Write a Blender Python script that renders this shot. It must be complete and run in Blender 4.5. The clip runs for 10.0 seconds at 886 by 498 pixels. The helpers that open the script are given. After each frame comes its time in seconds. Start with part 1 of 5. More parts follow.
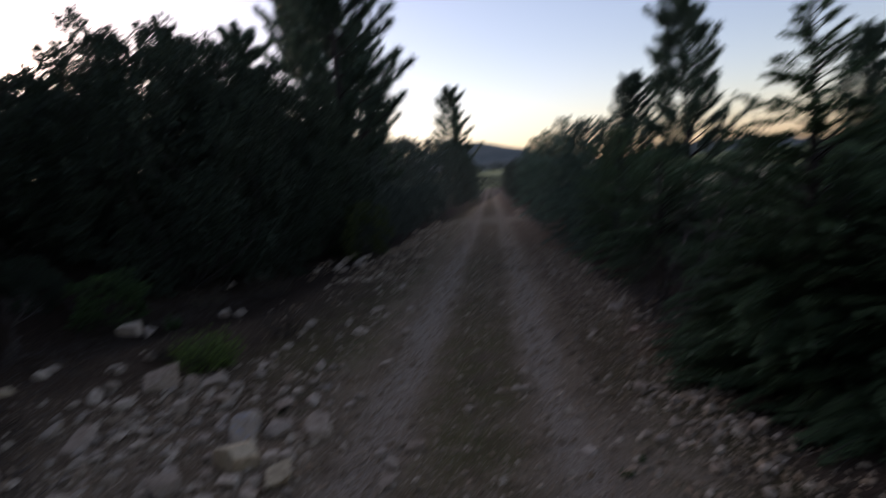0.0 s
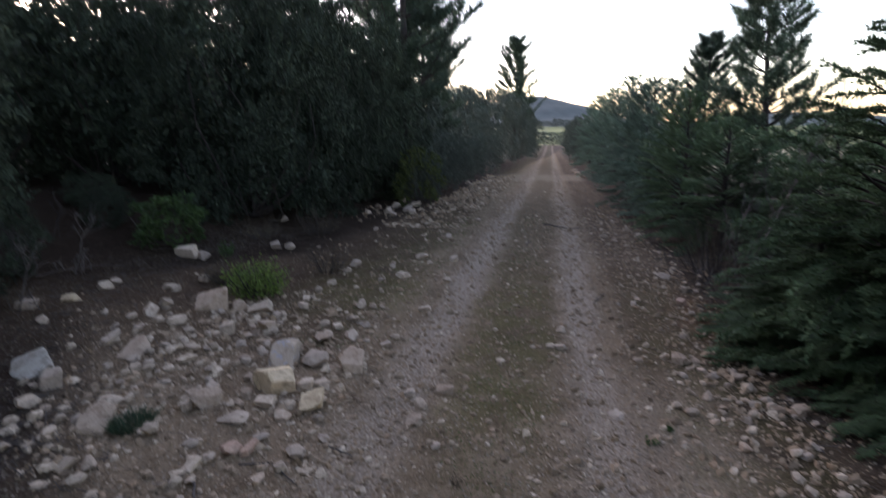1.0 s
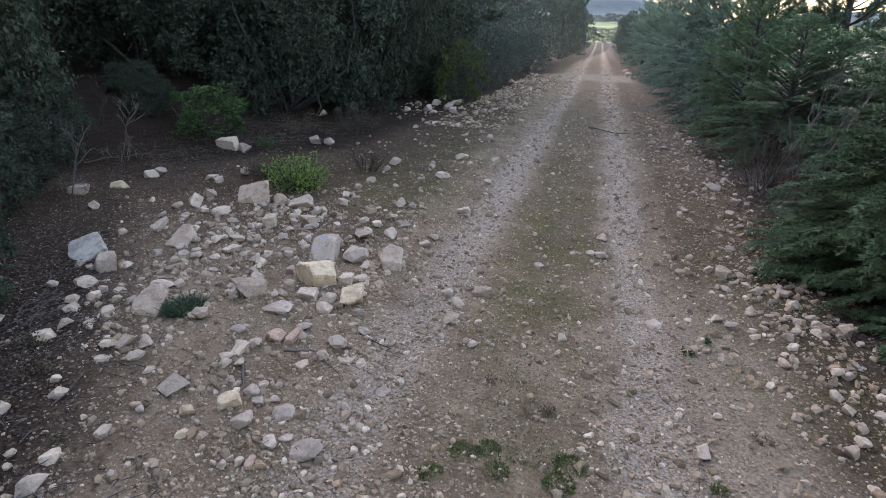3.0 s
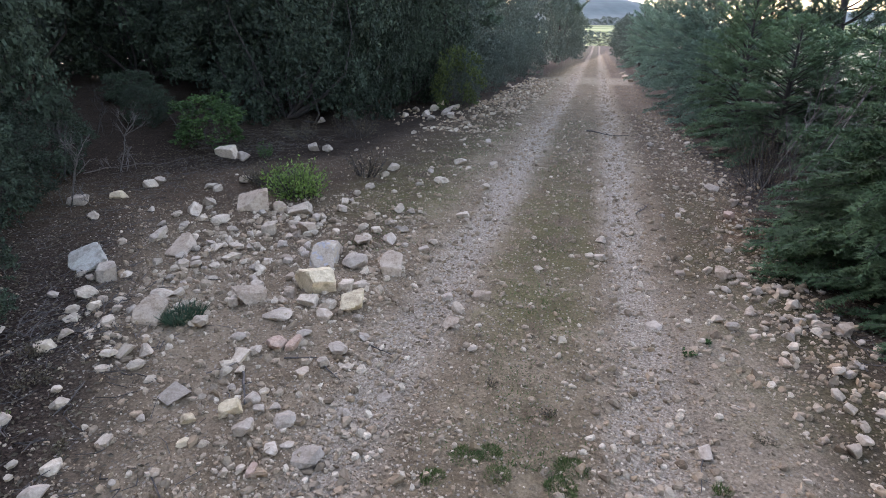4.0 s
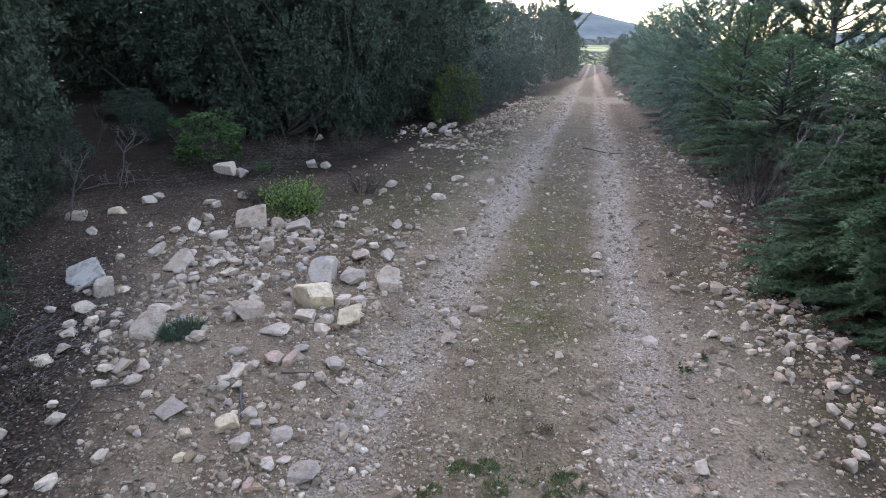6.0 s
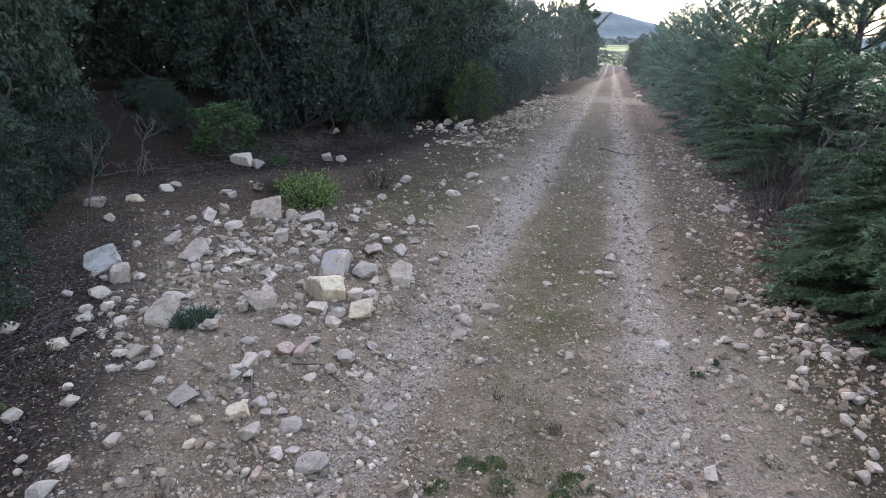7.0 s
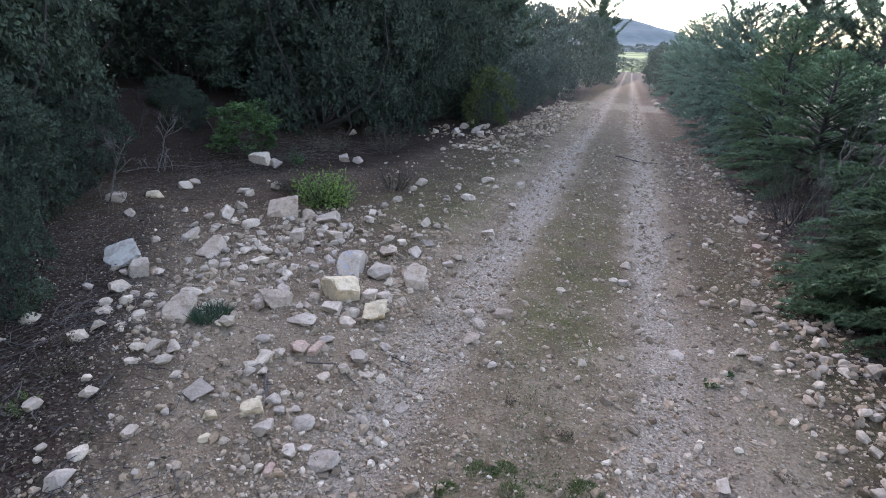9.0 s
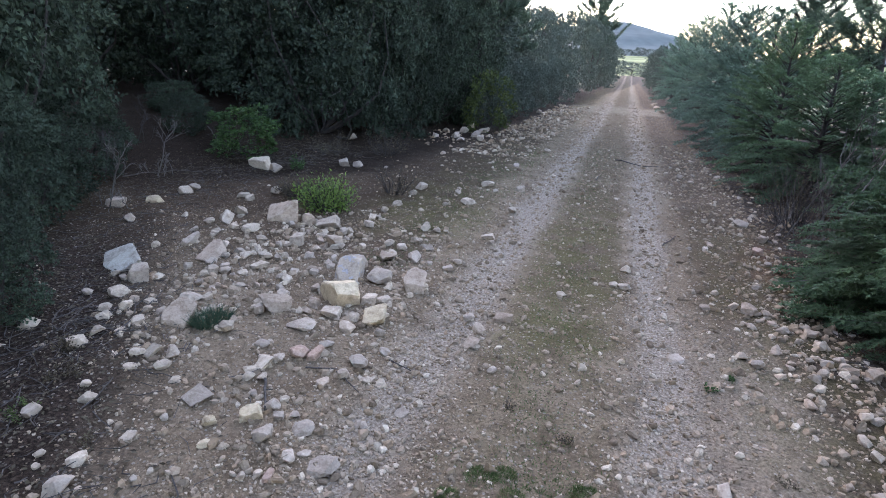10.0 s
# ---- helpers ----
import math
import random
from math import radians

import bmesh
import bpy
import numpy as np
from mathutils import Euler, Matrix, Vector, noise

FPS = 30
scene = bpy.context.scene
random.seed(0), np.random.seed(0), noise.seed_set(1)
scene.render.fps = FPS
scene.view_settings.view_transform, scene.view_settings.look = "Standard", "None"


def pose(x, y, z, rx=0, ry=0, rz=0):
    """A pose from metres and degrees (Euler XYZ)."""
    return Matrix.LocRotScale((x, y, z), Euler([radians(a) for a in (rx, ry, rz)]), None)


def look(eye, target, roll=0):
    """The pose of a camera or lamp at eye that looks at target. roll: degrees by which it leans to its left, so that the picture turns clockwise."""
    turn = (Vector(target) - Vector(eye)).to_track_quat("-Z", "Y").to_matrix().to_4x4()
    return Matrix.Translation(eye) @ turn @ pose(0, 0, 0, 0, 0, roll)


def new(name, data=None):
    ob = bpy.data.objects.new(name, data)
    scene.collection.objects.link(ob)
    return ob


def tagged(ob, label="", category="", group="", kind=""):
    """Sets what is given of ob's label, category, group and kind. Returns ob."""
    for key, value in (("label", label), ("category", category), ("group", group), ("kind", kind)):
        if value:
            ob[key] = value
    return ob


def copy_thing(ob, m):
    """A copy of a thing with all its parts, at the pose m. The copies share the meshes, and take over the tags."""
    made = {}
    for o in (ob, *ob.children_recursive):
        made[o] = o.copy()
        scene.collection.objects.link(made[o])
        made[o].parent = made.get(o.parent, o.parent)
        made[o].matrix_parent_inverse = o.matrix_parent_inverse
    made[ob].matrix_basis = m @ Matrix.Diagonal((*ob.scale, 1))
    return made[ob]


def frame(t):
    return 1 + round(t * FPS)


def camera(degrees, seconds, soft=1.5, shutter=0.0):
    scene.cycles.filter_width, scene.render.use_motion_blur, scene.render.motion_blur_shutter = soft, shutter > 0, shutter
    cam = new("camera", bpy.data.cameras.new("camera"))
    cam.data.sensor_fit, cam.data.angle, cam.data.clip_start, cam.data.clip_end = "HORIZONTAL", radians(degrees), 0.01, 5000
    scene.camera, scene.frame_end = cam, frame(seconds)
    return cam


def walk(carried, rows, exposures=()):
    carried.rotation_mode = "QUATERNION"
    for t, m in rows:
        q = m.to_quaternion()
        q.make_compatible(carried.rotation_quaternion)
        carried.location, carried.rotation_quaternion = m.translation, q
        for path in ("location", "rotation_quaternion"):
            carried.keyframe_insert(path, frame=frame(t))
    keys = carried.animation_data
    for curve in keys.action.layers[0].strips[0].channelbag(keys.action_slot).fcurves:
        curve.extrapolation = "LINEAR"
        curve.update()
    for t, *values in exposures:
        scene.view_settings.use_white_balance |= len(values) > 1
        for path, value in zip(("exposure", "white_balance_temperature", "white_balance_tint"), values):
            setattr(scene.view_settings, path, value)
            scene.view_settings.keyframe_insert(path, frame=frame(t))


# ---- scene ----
# ---- camera: held at about two metres over a stony track, turning on the spot ----
cam = camera(76.2, 10.0, soft=0.95, shutter=1.0)
ROWS = [  # seconds, x, y, z, pitch, roll, yaw
    (0, 0.014, -0.049, 2.081, -8.03, -4.68, 5.37),
    (0.2, 0.021, -0.016, 2.069, -10.65, -4.53, 9.15),
    (0.5, 0.033, -0.077, 2.068, -12.41, -1.12, 14.05),
    (0.8, 0.073, -0.005, 2.060, -12.15, -0.87, 12.59),
    (1, 0.050, -0.033, 2.054, -12.66, -0.27, 10.67),
    (1.3, 0.024, 0.041, 2.033, -18.28, 0.60, 10.52),
    (1.5, 0.000, 0.023, 2.030, -21.63, 0.14, 11.69),
    (2, -0.008, 0.032, 2.029, -22.71, 0.75, 14.01),
    (2.5, -0.016, 0.028, 2.031, -22.75, 1.33, 14.32),
    (4, -0.000, 0.022, 2.030, -22.13, 0.08, 14.41),
    (4.5, 0.001, 0.014, 2.031, -21.77, 0.29, 14.38),
    (5, 0.007, 0.013, 2.031, -21.27, -0.16, 14.24),
    (5.5, 0.010, -0.005, 2.029, -20.32, -0.16, 13.75),
    (7, -0.001, -0.011, 2.029, -20.77, 1.54, 15.39),
    (7.5, -0.006, -0.017, 2.029, -20.76, 1.73, 15.46),
    (8, -0.015, -0.027, 2.033, -20.84, 2.34, 16.23),
    (8.5, -0.017, -0.031, 2.035, -20.74, 2.95, 17.04),
    (9, -0.017, -0.033, 2.036, -20.48, 2.62, 16.75),
    (9.5, -0.013, -0.032, 2.037, -20.03, 2.51, 16.76),
    (10, -0.013, -0.027, 2.039, -20.10, 2.47, 16.82),
]


def eye_pose(x, y, z, pitch, roll, yaw):
    return pose(x, y, z, 0, 0, yaw) @ pose(0, 0, 0, 90 + pitch) @ pose(0, 0, 0, 0, 0, roll)


EXPOSURES = [(0.0, 0.75, 5850, 31), (0.2, 0.97, 5850, 31), (0.5, 1.62, 5900, 31), (1.0, 2.22, 6000, 31), (1.5, 2.78, 6100, 30), (2.0, 3.02, 6100, 29), (2.5, 3.13, 6050, 28), (4.0, 3.43, 5950, 27), (5.5, 3.48, 5800, 27), (7.0, 3.48, 5780, 27), (10.0, 3.46, 5650, 27)]
walk(cam, [(r[0], eye_pose(*r[1:])) for r in ROWS], EXPOSURES)

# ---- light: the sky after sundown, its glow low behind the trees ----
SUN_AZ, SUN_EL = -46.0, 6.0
world = bpy.data.worlds.new("dusk_sky")
scene.world = world
world.use_nodes = True
wn = world.node_tree.nodes
sky = wn.new("ShaderNodeTexSky")
sky.sky_type = "NISHITA"
sky.sun_disc = False
sky.sun_elevation = radians(SUN_EL)
sky.sun_rotation = radians(SUN_AZ)
sky.altitude = 300
sky.dust_density = 1.0
sky.ozone_density = 1.0
wn["Background"].inputs["Strength"].default_value = 0.15
pale = wn.new("ShaderNodeHueSaturation")
pale.inputs["Saturation"].default_value = 0.8
world.node_tree.links.new(sky.outputs["Color"], pale.inputs["Color"])
world.node_tree.links.new(pale.outputs["Color"], wn["Background"].inputs["Color"])
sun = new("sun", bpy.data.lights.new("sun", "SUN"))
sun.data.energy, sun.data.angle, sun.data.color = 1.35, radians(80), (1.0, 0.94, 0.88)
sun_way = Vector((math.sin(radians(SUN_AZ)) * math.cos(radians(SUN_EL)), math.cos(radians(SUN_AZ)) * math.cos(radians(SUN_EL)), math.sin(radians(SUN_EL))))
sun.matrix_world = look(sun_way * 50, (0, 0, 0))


# ---- materials ----
def mat_nodes(name):
    m = bpy.data.materials.new(name)
    m.use_nodes = True
    n, l = m.node_tree.nodes, m.node_tree.links
    return m, n, l, n["Principled BSDF"]


def noise_tex(n, l, scale, detail=4.0, rough=0.55, coord=None):
    t = n.new("ShaderNodeTexNoise")
    t.inputs["Scale"].default_value, t.inputs["Detail"].default_value, t.inputs["Roughness"].default_value = scale, detail, rough
    if coord is not None:
        l.new(coord, t.inputs["Vector"])
    return t.outputs["Fac"]


def ramp(n, l, fac, stops):
    r = n.new("ShaderNodeValToRGB")
    while len(r.color_ramp.elements) < len(stops):
        r.color_ramp.elements.new(0.5)
    for e, (p, c) in zip(r.color_ramp.elements, stops):
        e.position, e.color = p, (*c, 1) if len(c) == 3 else c
    l.new(fac, r.inputs["Fac"])
    return r.outputs["Color"]


def mix(n, l, fac, a, b, kind="MIX"):
    m = n.new("ShaderNodeMix")
    m.data_type, m.blend_type = "RGBA", kind
    for sock, v in ((m.inputs["Factor"], fac), (m.inputs["A"], a), (m.inputs["B"], b)):
        if isinstance(v, (int, float)):
            sock.default_value = v
        elif isinstance(v, tuple):
            sock.default_value = (*v, 1)
        else:
            l.new(v, sock)
    return m.outputs["Result"]


def calc(n, l, op, a, b=0.0, c=0.0):
    m = n.new("ShaderNodeMath")
    m.operation = op
    for sock, v in zip(m.inputs, (a, b, c)):
        if isinstance(v, (int, float)):
            sock.default_value = v
        else:
            l.new(v, sock)
    return m.outputs[0]


def bump(n, l, p, height, strength, distance):
    b = n.new("ShaderNodeBump")
    b.inputs["Strength"].default_value, b.inputs["Distance"].default_value = strength, distance
    l.new(height, b.inputs["Height"])
    l.new(b.outputs["Normal"], p.inputs["Normal"])


def foliage(name, dark, light, tip=None, rough=0.55, glow=0.25, grain=0.55, patch=1.7, shine=0.35):
    """Leaves or needles: each one its own shade, clumps lighter and darker."""
    m, n, l, p = mat_nodes(name)
    geo, info = n.new("ShaderNodeNewGeometry"), n.new("ShaderNodeObjectInfo")
    clump = noise_tex(n, l, patch, 3.0, 0.6, geo.outputs["Position"])
    fac = calc(n, l, "ADD", calc(n, l, "MULTIPLY", geo.outputs["Random Per Island"], grain), calc(n, l, "MULTIPLY", clump, 1.15 - grain))
    fac = calc(n, l, "ADD", fac, calc(n, l, "MULTIPLY_ADD", info.outputs["Random"], 0.3, -0.22))
    stops = [(0.2, dark), (0.75, light)] + ([(0.97, tip)] if tip else [])
    col = ramp(n, l, fac, stops)
    l.new(col, p.inputs["Base Color"])
    p.inputs["Roughness"].default_value = rough
    p.inputs["Specular IOR Level"].default_value = shine
    tr = n.new("ShaderNodeBsdfTranslucent")
    l.new(col, tr.inputs["Color"])
    ms = n.new("ShaderNodeMixShader")
    ms.inputs["Fac"].default_value = glow
    l.new(p.outputs["BSDF"], ms.inputs[1])
    l.new(tr.outputs["BSDF"], ms.inputs[2])
    l.new(ms.outputs["Shader"], n["Material Output"].inputs["Surface"])
    return m


def bark(name, dark, light, scale=14.0):
    m, n, l, p = mat_nodes(name)
    geo = n.new("ShaderNodeNewGeometry")
    f = noise_tex(n, l, scale, 6, 0.65, geo.outputs["Position"])
    l.new(ramp(n, l, f, [(0.3, dark), (0.72, light)]), p.inputs["Base Color"])
    p.inputs["Roughness"].default_value = 0.9
    bump(n, l, p, noise_tex(n, l, scale * 4, 5, 0.6, geo.outputs["Position"]), 0.6, 0.01)
    return m


def stone(name, low, mid, high, stain=None):
    m, n, l, p = mat_nodes(name)
    tc, info, geo = n.new("ShaderNodeTexCoord"), n.new("ShaderNodeObjectInfo"), n.new("ShaderNodeNewGeometry")
    big = noise_tex(n, l, 7.0, 5, 0.6, geo.outputs["Position"])
    fine = noise_tex(n, l, 60.0, 6, 0.7, geo.outputs["Position"])
    col = ramp(n, l, big, [(0.3, low), (0.5, mid), (0.72, high)])
    col = mix(n, l, 0.5, col, ramp(n, l, fine, [(0.34, low), (0.66, high)]))
    weather = ramp(n, l, noise_tex(n, l, 14.0, 6, 0.75, geo.outputs["Position"]), [(0.36, (0.58, 0.55, 0.51)), (0.50, (1.0, 1.0, 1.0))])
    col = mix(n, l, 0.55, col, weather, "MULTIPLY")
    soil = ramp(n, l, noise_tex(n, l, 22.0, 4, 0.6, geo.outputs["Position"]), [(0.52, (0, 0, 0)), (0.66, (1, 1, 1))])
    col = mix(n, l, calc(n, l, "MULTIPLY", soil, 0.35), col, (0.165, 0.118, 0.078))
    if stain:
        spot = ramp(n, l, noise_tex(n, l, 5.0, 3, 0.5, tc.outputs["Object"]), [(0.56, (0, 0, 0)), (0.62, (0.7, 0.7, 0.7))])
        col = mix(n, l, spot, col, stain)
    shade = calc(n, l, "MULTIPLY_ADD", info.outputs["Random"], 0.4, 0.78)
    hsv = n.new("ShaderNodeHueSaturation")
    l.new(col, hsv.inputs["Color"])
    l.new(shade, hsv.inputs["Value"])
    l.new(hsv.outputs["Color"], p.inputs["Base Color"])
    p.inputs["Roughness"].default_value = 0.9
    p.inputs["Specular IOR Level"].default_value = 0.2
    pits = calc(n, l, "ADD", fine, calc(n, l, "MULTIPLY", noise_tex(n, l, 18.0, 6, 0.7, geo.outputs["Position"]), 1.6))
    bump(n, l, p, pits, 0.55, 0.012)
    return m


def gravel_mat(name, stops):
    """Broken stone: every piece its own tone, dusted with soil."""
    m, n, l, p = mat_nodes(name)
    geo = n.new("ShaderNodeNewGeometry")
    col = ramp(n, l, geo.outputs["Random Per Island"], stops)
    fine = noise_tex(n, l, 90.0, 5, 0.7, geo.outputs["Position"])
    col = mix(n, l, 0.55, col, ramp(n, l, fine, [(0.34, (0.62, 0.60, 0.57)), (0.55, (1.0, 1.0, 1.0)), (0.70, (1.18, 1.17, 1.15))]), "MULTIPLY")
    soil = ramp(n, l, noise_tex(n, l, 26.0, 4, 0.6, geo.outputs["Position"]), [(0.50, (0, 0, 0)), (0.66, (1, 1, 1))])
    col = mix(n, l, calc(n, l, "MULTIPLY", soil, 0.5), col, (0.205, 0.150, 0.098))
    l.new(col, p.inputs["Base Color"])
    p.inputs["Roughness"].default_value = 0.92
    p.inputs["Specular IOR Level"].default_value = 0.15
    bump(n, l, p, fine, 0.5, 0.006)
    return m


def plain(name, a, b, scale=20.0, rough=0.85):
    m, n, l, p = mat_nodes(name)
    geo = n.new("ShaderNodeNewGeometry")
    f = noise_tex(n, l, scale, 5, 0.6, geo.outputs["Position"])
    l.new(ramp(n, l, f, [(0.3, a), (0.7, b)]), p.inputs["Base Color"])
    p.inputs["Roughness"].default_value = rough
    return m


def ground_material():
    m, n, l, p = mat_nodes("stony_soil")
    geo, sep = n.new("ShaderNodeNewGeometry"), n.new("ShaderNodeSeparateXYZ")
    pos = geo.outputs["Position"]
    l.new(pos, sep.inputs["Vector"])
    wob = calc(n, l, "MULTIPLY_ADD", noise_tex(n, l, 1.1, 5, 0.65, pos), 0.6, -0.3)
    x, y = calc(n, l, "ADD", sep.outputs["X"], wob), sep.outputs["Y"]
    grain = noise_tex(n, l, 55.0, 6, 0.72, pos)
    patch = noise_tex(n, l, 2.2, 5, 0.62, pos)
    # dry soil, browner away from the track
    soil = mix(n, l, ramp(n, l, patch, [(0.35, (0, 0, 0)), (0.65, (1, 1, 1))]), (0.196, 0.143, 0.090), (0.316, 0.238, 0.156))
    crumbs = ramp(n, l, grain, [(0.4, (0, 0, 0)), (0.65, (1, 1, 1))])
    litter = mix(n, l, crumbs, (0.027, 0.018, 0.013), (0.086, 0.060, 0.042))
    shaded_litter = mix(n, l, crumbs, (0.014, 0.009, 0.006), (0.046, 0.031, 0.021))

    def band(v, lo0, lo1):
        mr = n.new("ShaderNodeMapRange")
        mr.interpolation_type = "SMOOTHSTEP"
        mr.inputs["From Min"].default_value, mr.inputs["From Max"].default_value = lo0, lo1
        l.new(v, mr.inputs["Value"])
        return mr.outputs["Result"]

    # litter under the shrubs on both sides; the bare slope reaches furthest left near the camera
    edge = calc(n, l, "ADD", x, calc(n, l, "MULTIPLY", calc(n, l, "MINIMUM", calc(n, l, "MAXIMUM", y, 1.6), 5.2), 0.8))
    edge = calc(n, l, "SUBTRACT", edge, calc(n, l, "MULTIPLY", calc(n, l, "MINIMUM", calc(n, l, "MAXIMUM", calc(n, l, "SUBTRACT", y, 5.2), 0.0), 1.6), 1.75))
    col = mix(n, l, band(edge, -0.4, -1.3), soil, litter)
    brown = calc(n, l, "MULTIPLY", band(y, 3.3, 5.4), calc(n, l, "MAXIMUM", calc(n, l, "MAXIMUM", band(x, -1.5, -2.1), band(x, 0.70, 1.0)), calc(n, l, "MULTIPLY", calc(n, l, "MULTIPLY", band(x, -0.75, -0.5), band(x, 0.25, 0.05)), 0.6)))
    col = mix(n, l, calc(n, l, "MULTIPLY", brown, 0.85), col, mix(n, l, patch, (0.058, 0.039, 0.023), (0.139, 0.094, 0.057)))
    # litter blackened to paint the wood's shade, and a pale bare saddle across the track further on
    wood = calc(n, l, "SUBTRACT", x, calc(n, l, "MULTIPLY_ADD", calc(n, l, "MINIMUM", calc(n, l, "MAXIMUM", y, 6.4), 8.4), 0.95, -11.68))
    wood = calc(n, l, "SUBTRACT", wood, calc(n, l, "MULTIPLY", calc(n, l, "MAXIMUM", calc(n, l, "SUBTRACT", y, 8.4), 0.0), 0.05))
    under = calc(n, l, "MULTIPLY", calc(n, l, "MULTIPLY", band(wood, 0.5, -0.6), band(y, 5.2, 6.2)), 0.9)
    col = mix(n, l, under, col, shaded_litter)
    saddle = calc(n, l, "MULTIPLY", calc(n, l, "MULTIPLY", band(y, 27.0, 29.0), band(y, 35.0, 32.0)), band(calc(n, l, "ABSOLUTE", x), 3.2, 1.8))
    col = mix(n, l, calc(n, l, "MULTIPLY", saddle, 0.7), col, (0.34, 0.27, 0.19))
    # a patch of red earth under the firs
    red = calc(n, l, "MULTIPLY", calc(n, l, "MULTIPLY", band(x, 1.25, 1.6), band(calc(n, l, "ABSOLUTE", calc(n, l, "ADD", y, -6.2)), 0.9, 0.4)), 0.6)
    col = mix(n, l, red, col, (0.152, 0.072, 0.044))
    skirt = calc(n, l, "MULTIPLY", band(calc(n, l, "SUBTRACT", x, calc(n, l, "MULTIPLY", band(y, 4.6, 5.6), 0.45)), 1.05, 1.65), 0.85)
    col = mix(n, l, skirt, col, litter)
    mottle = ramp(n, l, noise_tex(n, l, 9.0, 6, 0.7, pos), [(0.36, (0.70, 0.68, 0.64)), (0.56, (1.0, 1.0, 1.0)), (0.68, (1.15, 1.13, 1.10))])
    col = mix(n, l, 0.8, col, mottle, "MULTIPLY")
    # two wheel ruts of crushed stone
    rutl = calc(n, l, "SUBTRACT", 1.0, band(calc(n, l, "ABSOLUTE", calc(n, l, "ADD", x, calc(n, l, "MULTIPLY_ADD", band(y, 3.5, 7.0), -0.09, 1.06))), 0.09, 0.33))
    rutr = calc(n, l, "SUBTRACT", 1.0, band(calc(n, l, "ABSOLUTE", calc(n, l, "ADD", x, -0.45)), 0.06, 0.25))
    rut = calc(n, l, "MAXIMUM", rutl, rutr)
    dust = mix(n, l, ramp(n, l, grain, [(0.38, (0, 0, 0)), (0.66, (1, 1, 1))]), (0.290, 0.235, 0.176), (0.500, 0.415, 0.318))
    worn = calc(n, l, "MULTIPLY_ADD", band(y, 2.5, 6.5), 0.20, 0.68)
    col = mix(n, l, calc(n, l, "MULTIPLY", calc(n, l, "MULTIPLY", rut, worn), calc(n, l, "MULTIPLY_ADD", band(y, 24.0, 45.0), -0.68, 1.0)), col, dust)
    fan = calc(n, l, "MULTIPLY", calc(n, l, "MULTIPLY", band(x, 0.3, 0.6), band(x, 1.6, 1.1)), band(y, 5.0, 3.6))
    col = mix(n, l, calc(n, l, "MULTIPLY", fan, 0.3), col, dust)
    # thin moss and grass between and beside the ruts
    moss_zone = calc(n, l, "MULTIPLY", calc(n, l, "MULTIPLY", band(x, -0.85, -0.55), band(x, 0.25, 0.0)), calc(n, l, "MULTIPLY_ADD", band(y, 3.0, 3.8), 0.75, 0.25))
    side = calc(n, l, "MULTIPLY", calc(n, l, "MULTIPLY", band(x, -3.4, -2.4), band(x, -1.3, -1.6)), band(y, 4.8, 6.5))
    verge = calc(n, l, "MULTIPLY", calc(n, l, "MULTIPLY", band(x, 0.75, 1.1), band(x, 2.0, 1.7)), calc(n, l, "MULTIPLY", band(y, 2.2, 3.0), band(y, 8.5, 6.5)))
    moss_zone = calc(n, l, "MAXIMUM", calc(n, l, "MAXIMUM", moss_zone, side), calc(n, l, "MULTIPLY", verge, 0.55))
    mossy = calc(n, l, "MULTIPLY", moss_zone, ramp(n, l, noise_tex(n, l, 3.3, 5, 0.65, pos), [(0.36, (0, 0, 0)), (0.56, (1, 1, 1))]))
    col = mix(n, l, calc(n, l, "MULTIPLY", mossy, calc(n, l, "MULTIPLY_ADD", band(y, 6.0, 9.0), -0.4, 0.66)), col, mix(n, l, grain, (0.078, 0.072, 0.022), (0.165, 0.146, 0.055)))
    # distant meadow
    stripe = noise_tex(n, l, 0.02, 2, 0.5, pos)
    meadow = mix(n, l, ramp(n, l, stripe, [(0.45, (0, 0, 0)), (0.55, (1, 1, 1))]), (0.115, 0.144, 0.050), (0.238, 0.259, 0.115))
    col = mix(n, l, band(y, 200.0, 240.0), col, meadow)
    # ground right of the firs painted pale, standing in for bright sky in the gaps
    col = mix(n, l, calc(n, l, "MULTIPLY", band(x, 7.0, 10.0), band(y, 200.0, 150.0)), col, mix(n, l, patch, (0.27, 0.245, 0.15), (0.38, 0.35, 0.23)))
    # specks of stone and crumbs
    vor = n.new("ShaderNodeTexVoronoi")
    vor.inputs["Scale"].default_value = 38.0
    l.new(pos, vor.inputs["Vector"])
    vc = n.new("ShaderNodeSeparateColor")
    l.new(vor.outputs["Color"], vc.inputs["Color"])
    speck = calc(n, l, "MULTIPLY", calc(n, l, "GREATER_THAN", vc.outputs["Red"], 0.62), calc(n, l, "LESS_THAN", vor.outputs["Distance"], 0.34))
    near = calc(n, l, "MULTIPLY", calc(n, l, "SUBTRACT", 1.0, band(y, 60.0, 120.0)), calc(n, l, "SUBTRACT", 1.0, calc(n, l, "MAXIMUM", under, skirt)))
    col = mix(n, l, calc(n, l, "MULTIPLY", calc(n, l, "MULTIPLY", speck, near), 0.75), col, mix(n, l, vc.outputs["Green"], (0.09, 0.068, 0.047), (0.42, 0.365, 0.295)))
    col = mix(n, l, 0.75, col, ramp(n, l, grain, [(0.32, (0.35, 0.33, 0.31)), (0.62, (1.0, 1.0, 1.0))]), "MULTIPLY")
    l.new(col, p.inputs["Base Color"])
    p.inputs["Roughness"].default_value = 0.95
    p.inputs["Specular IOR Level"].default_value = 0.08
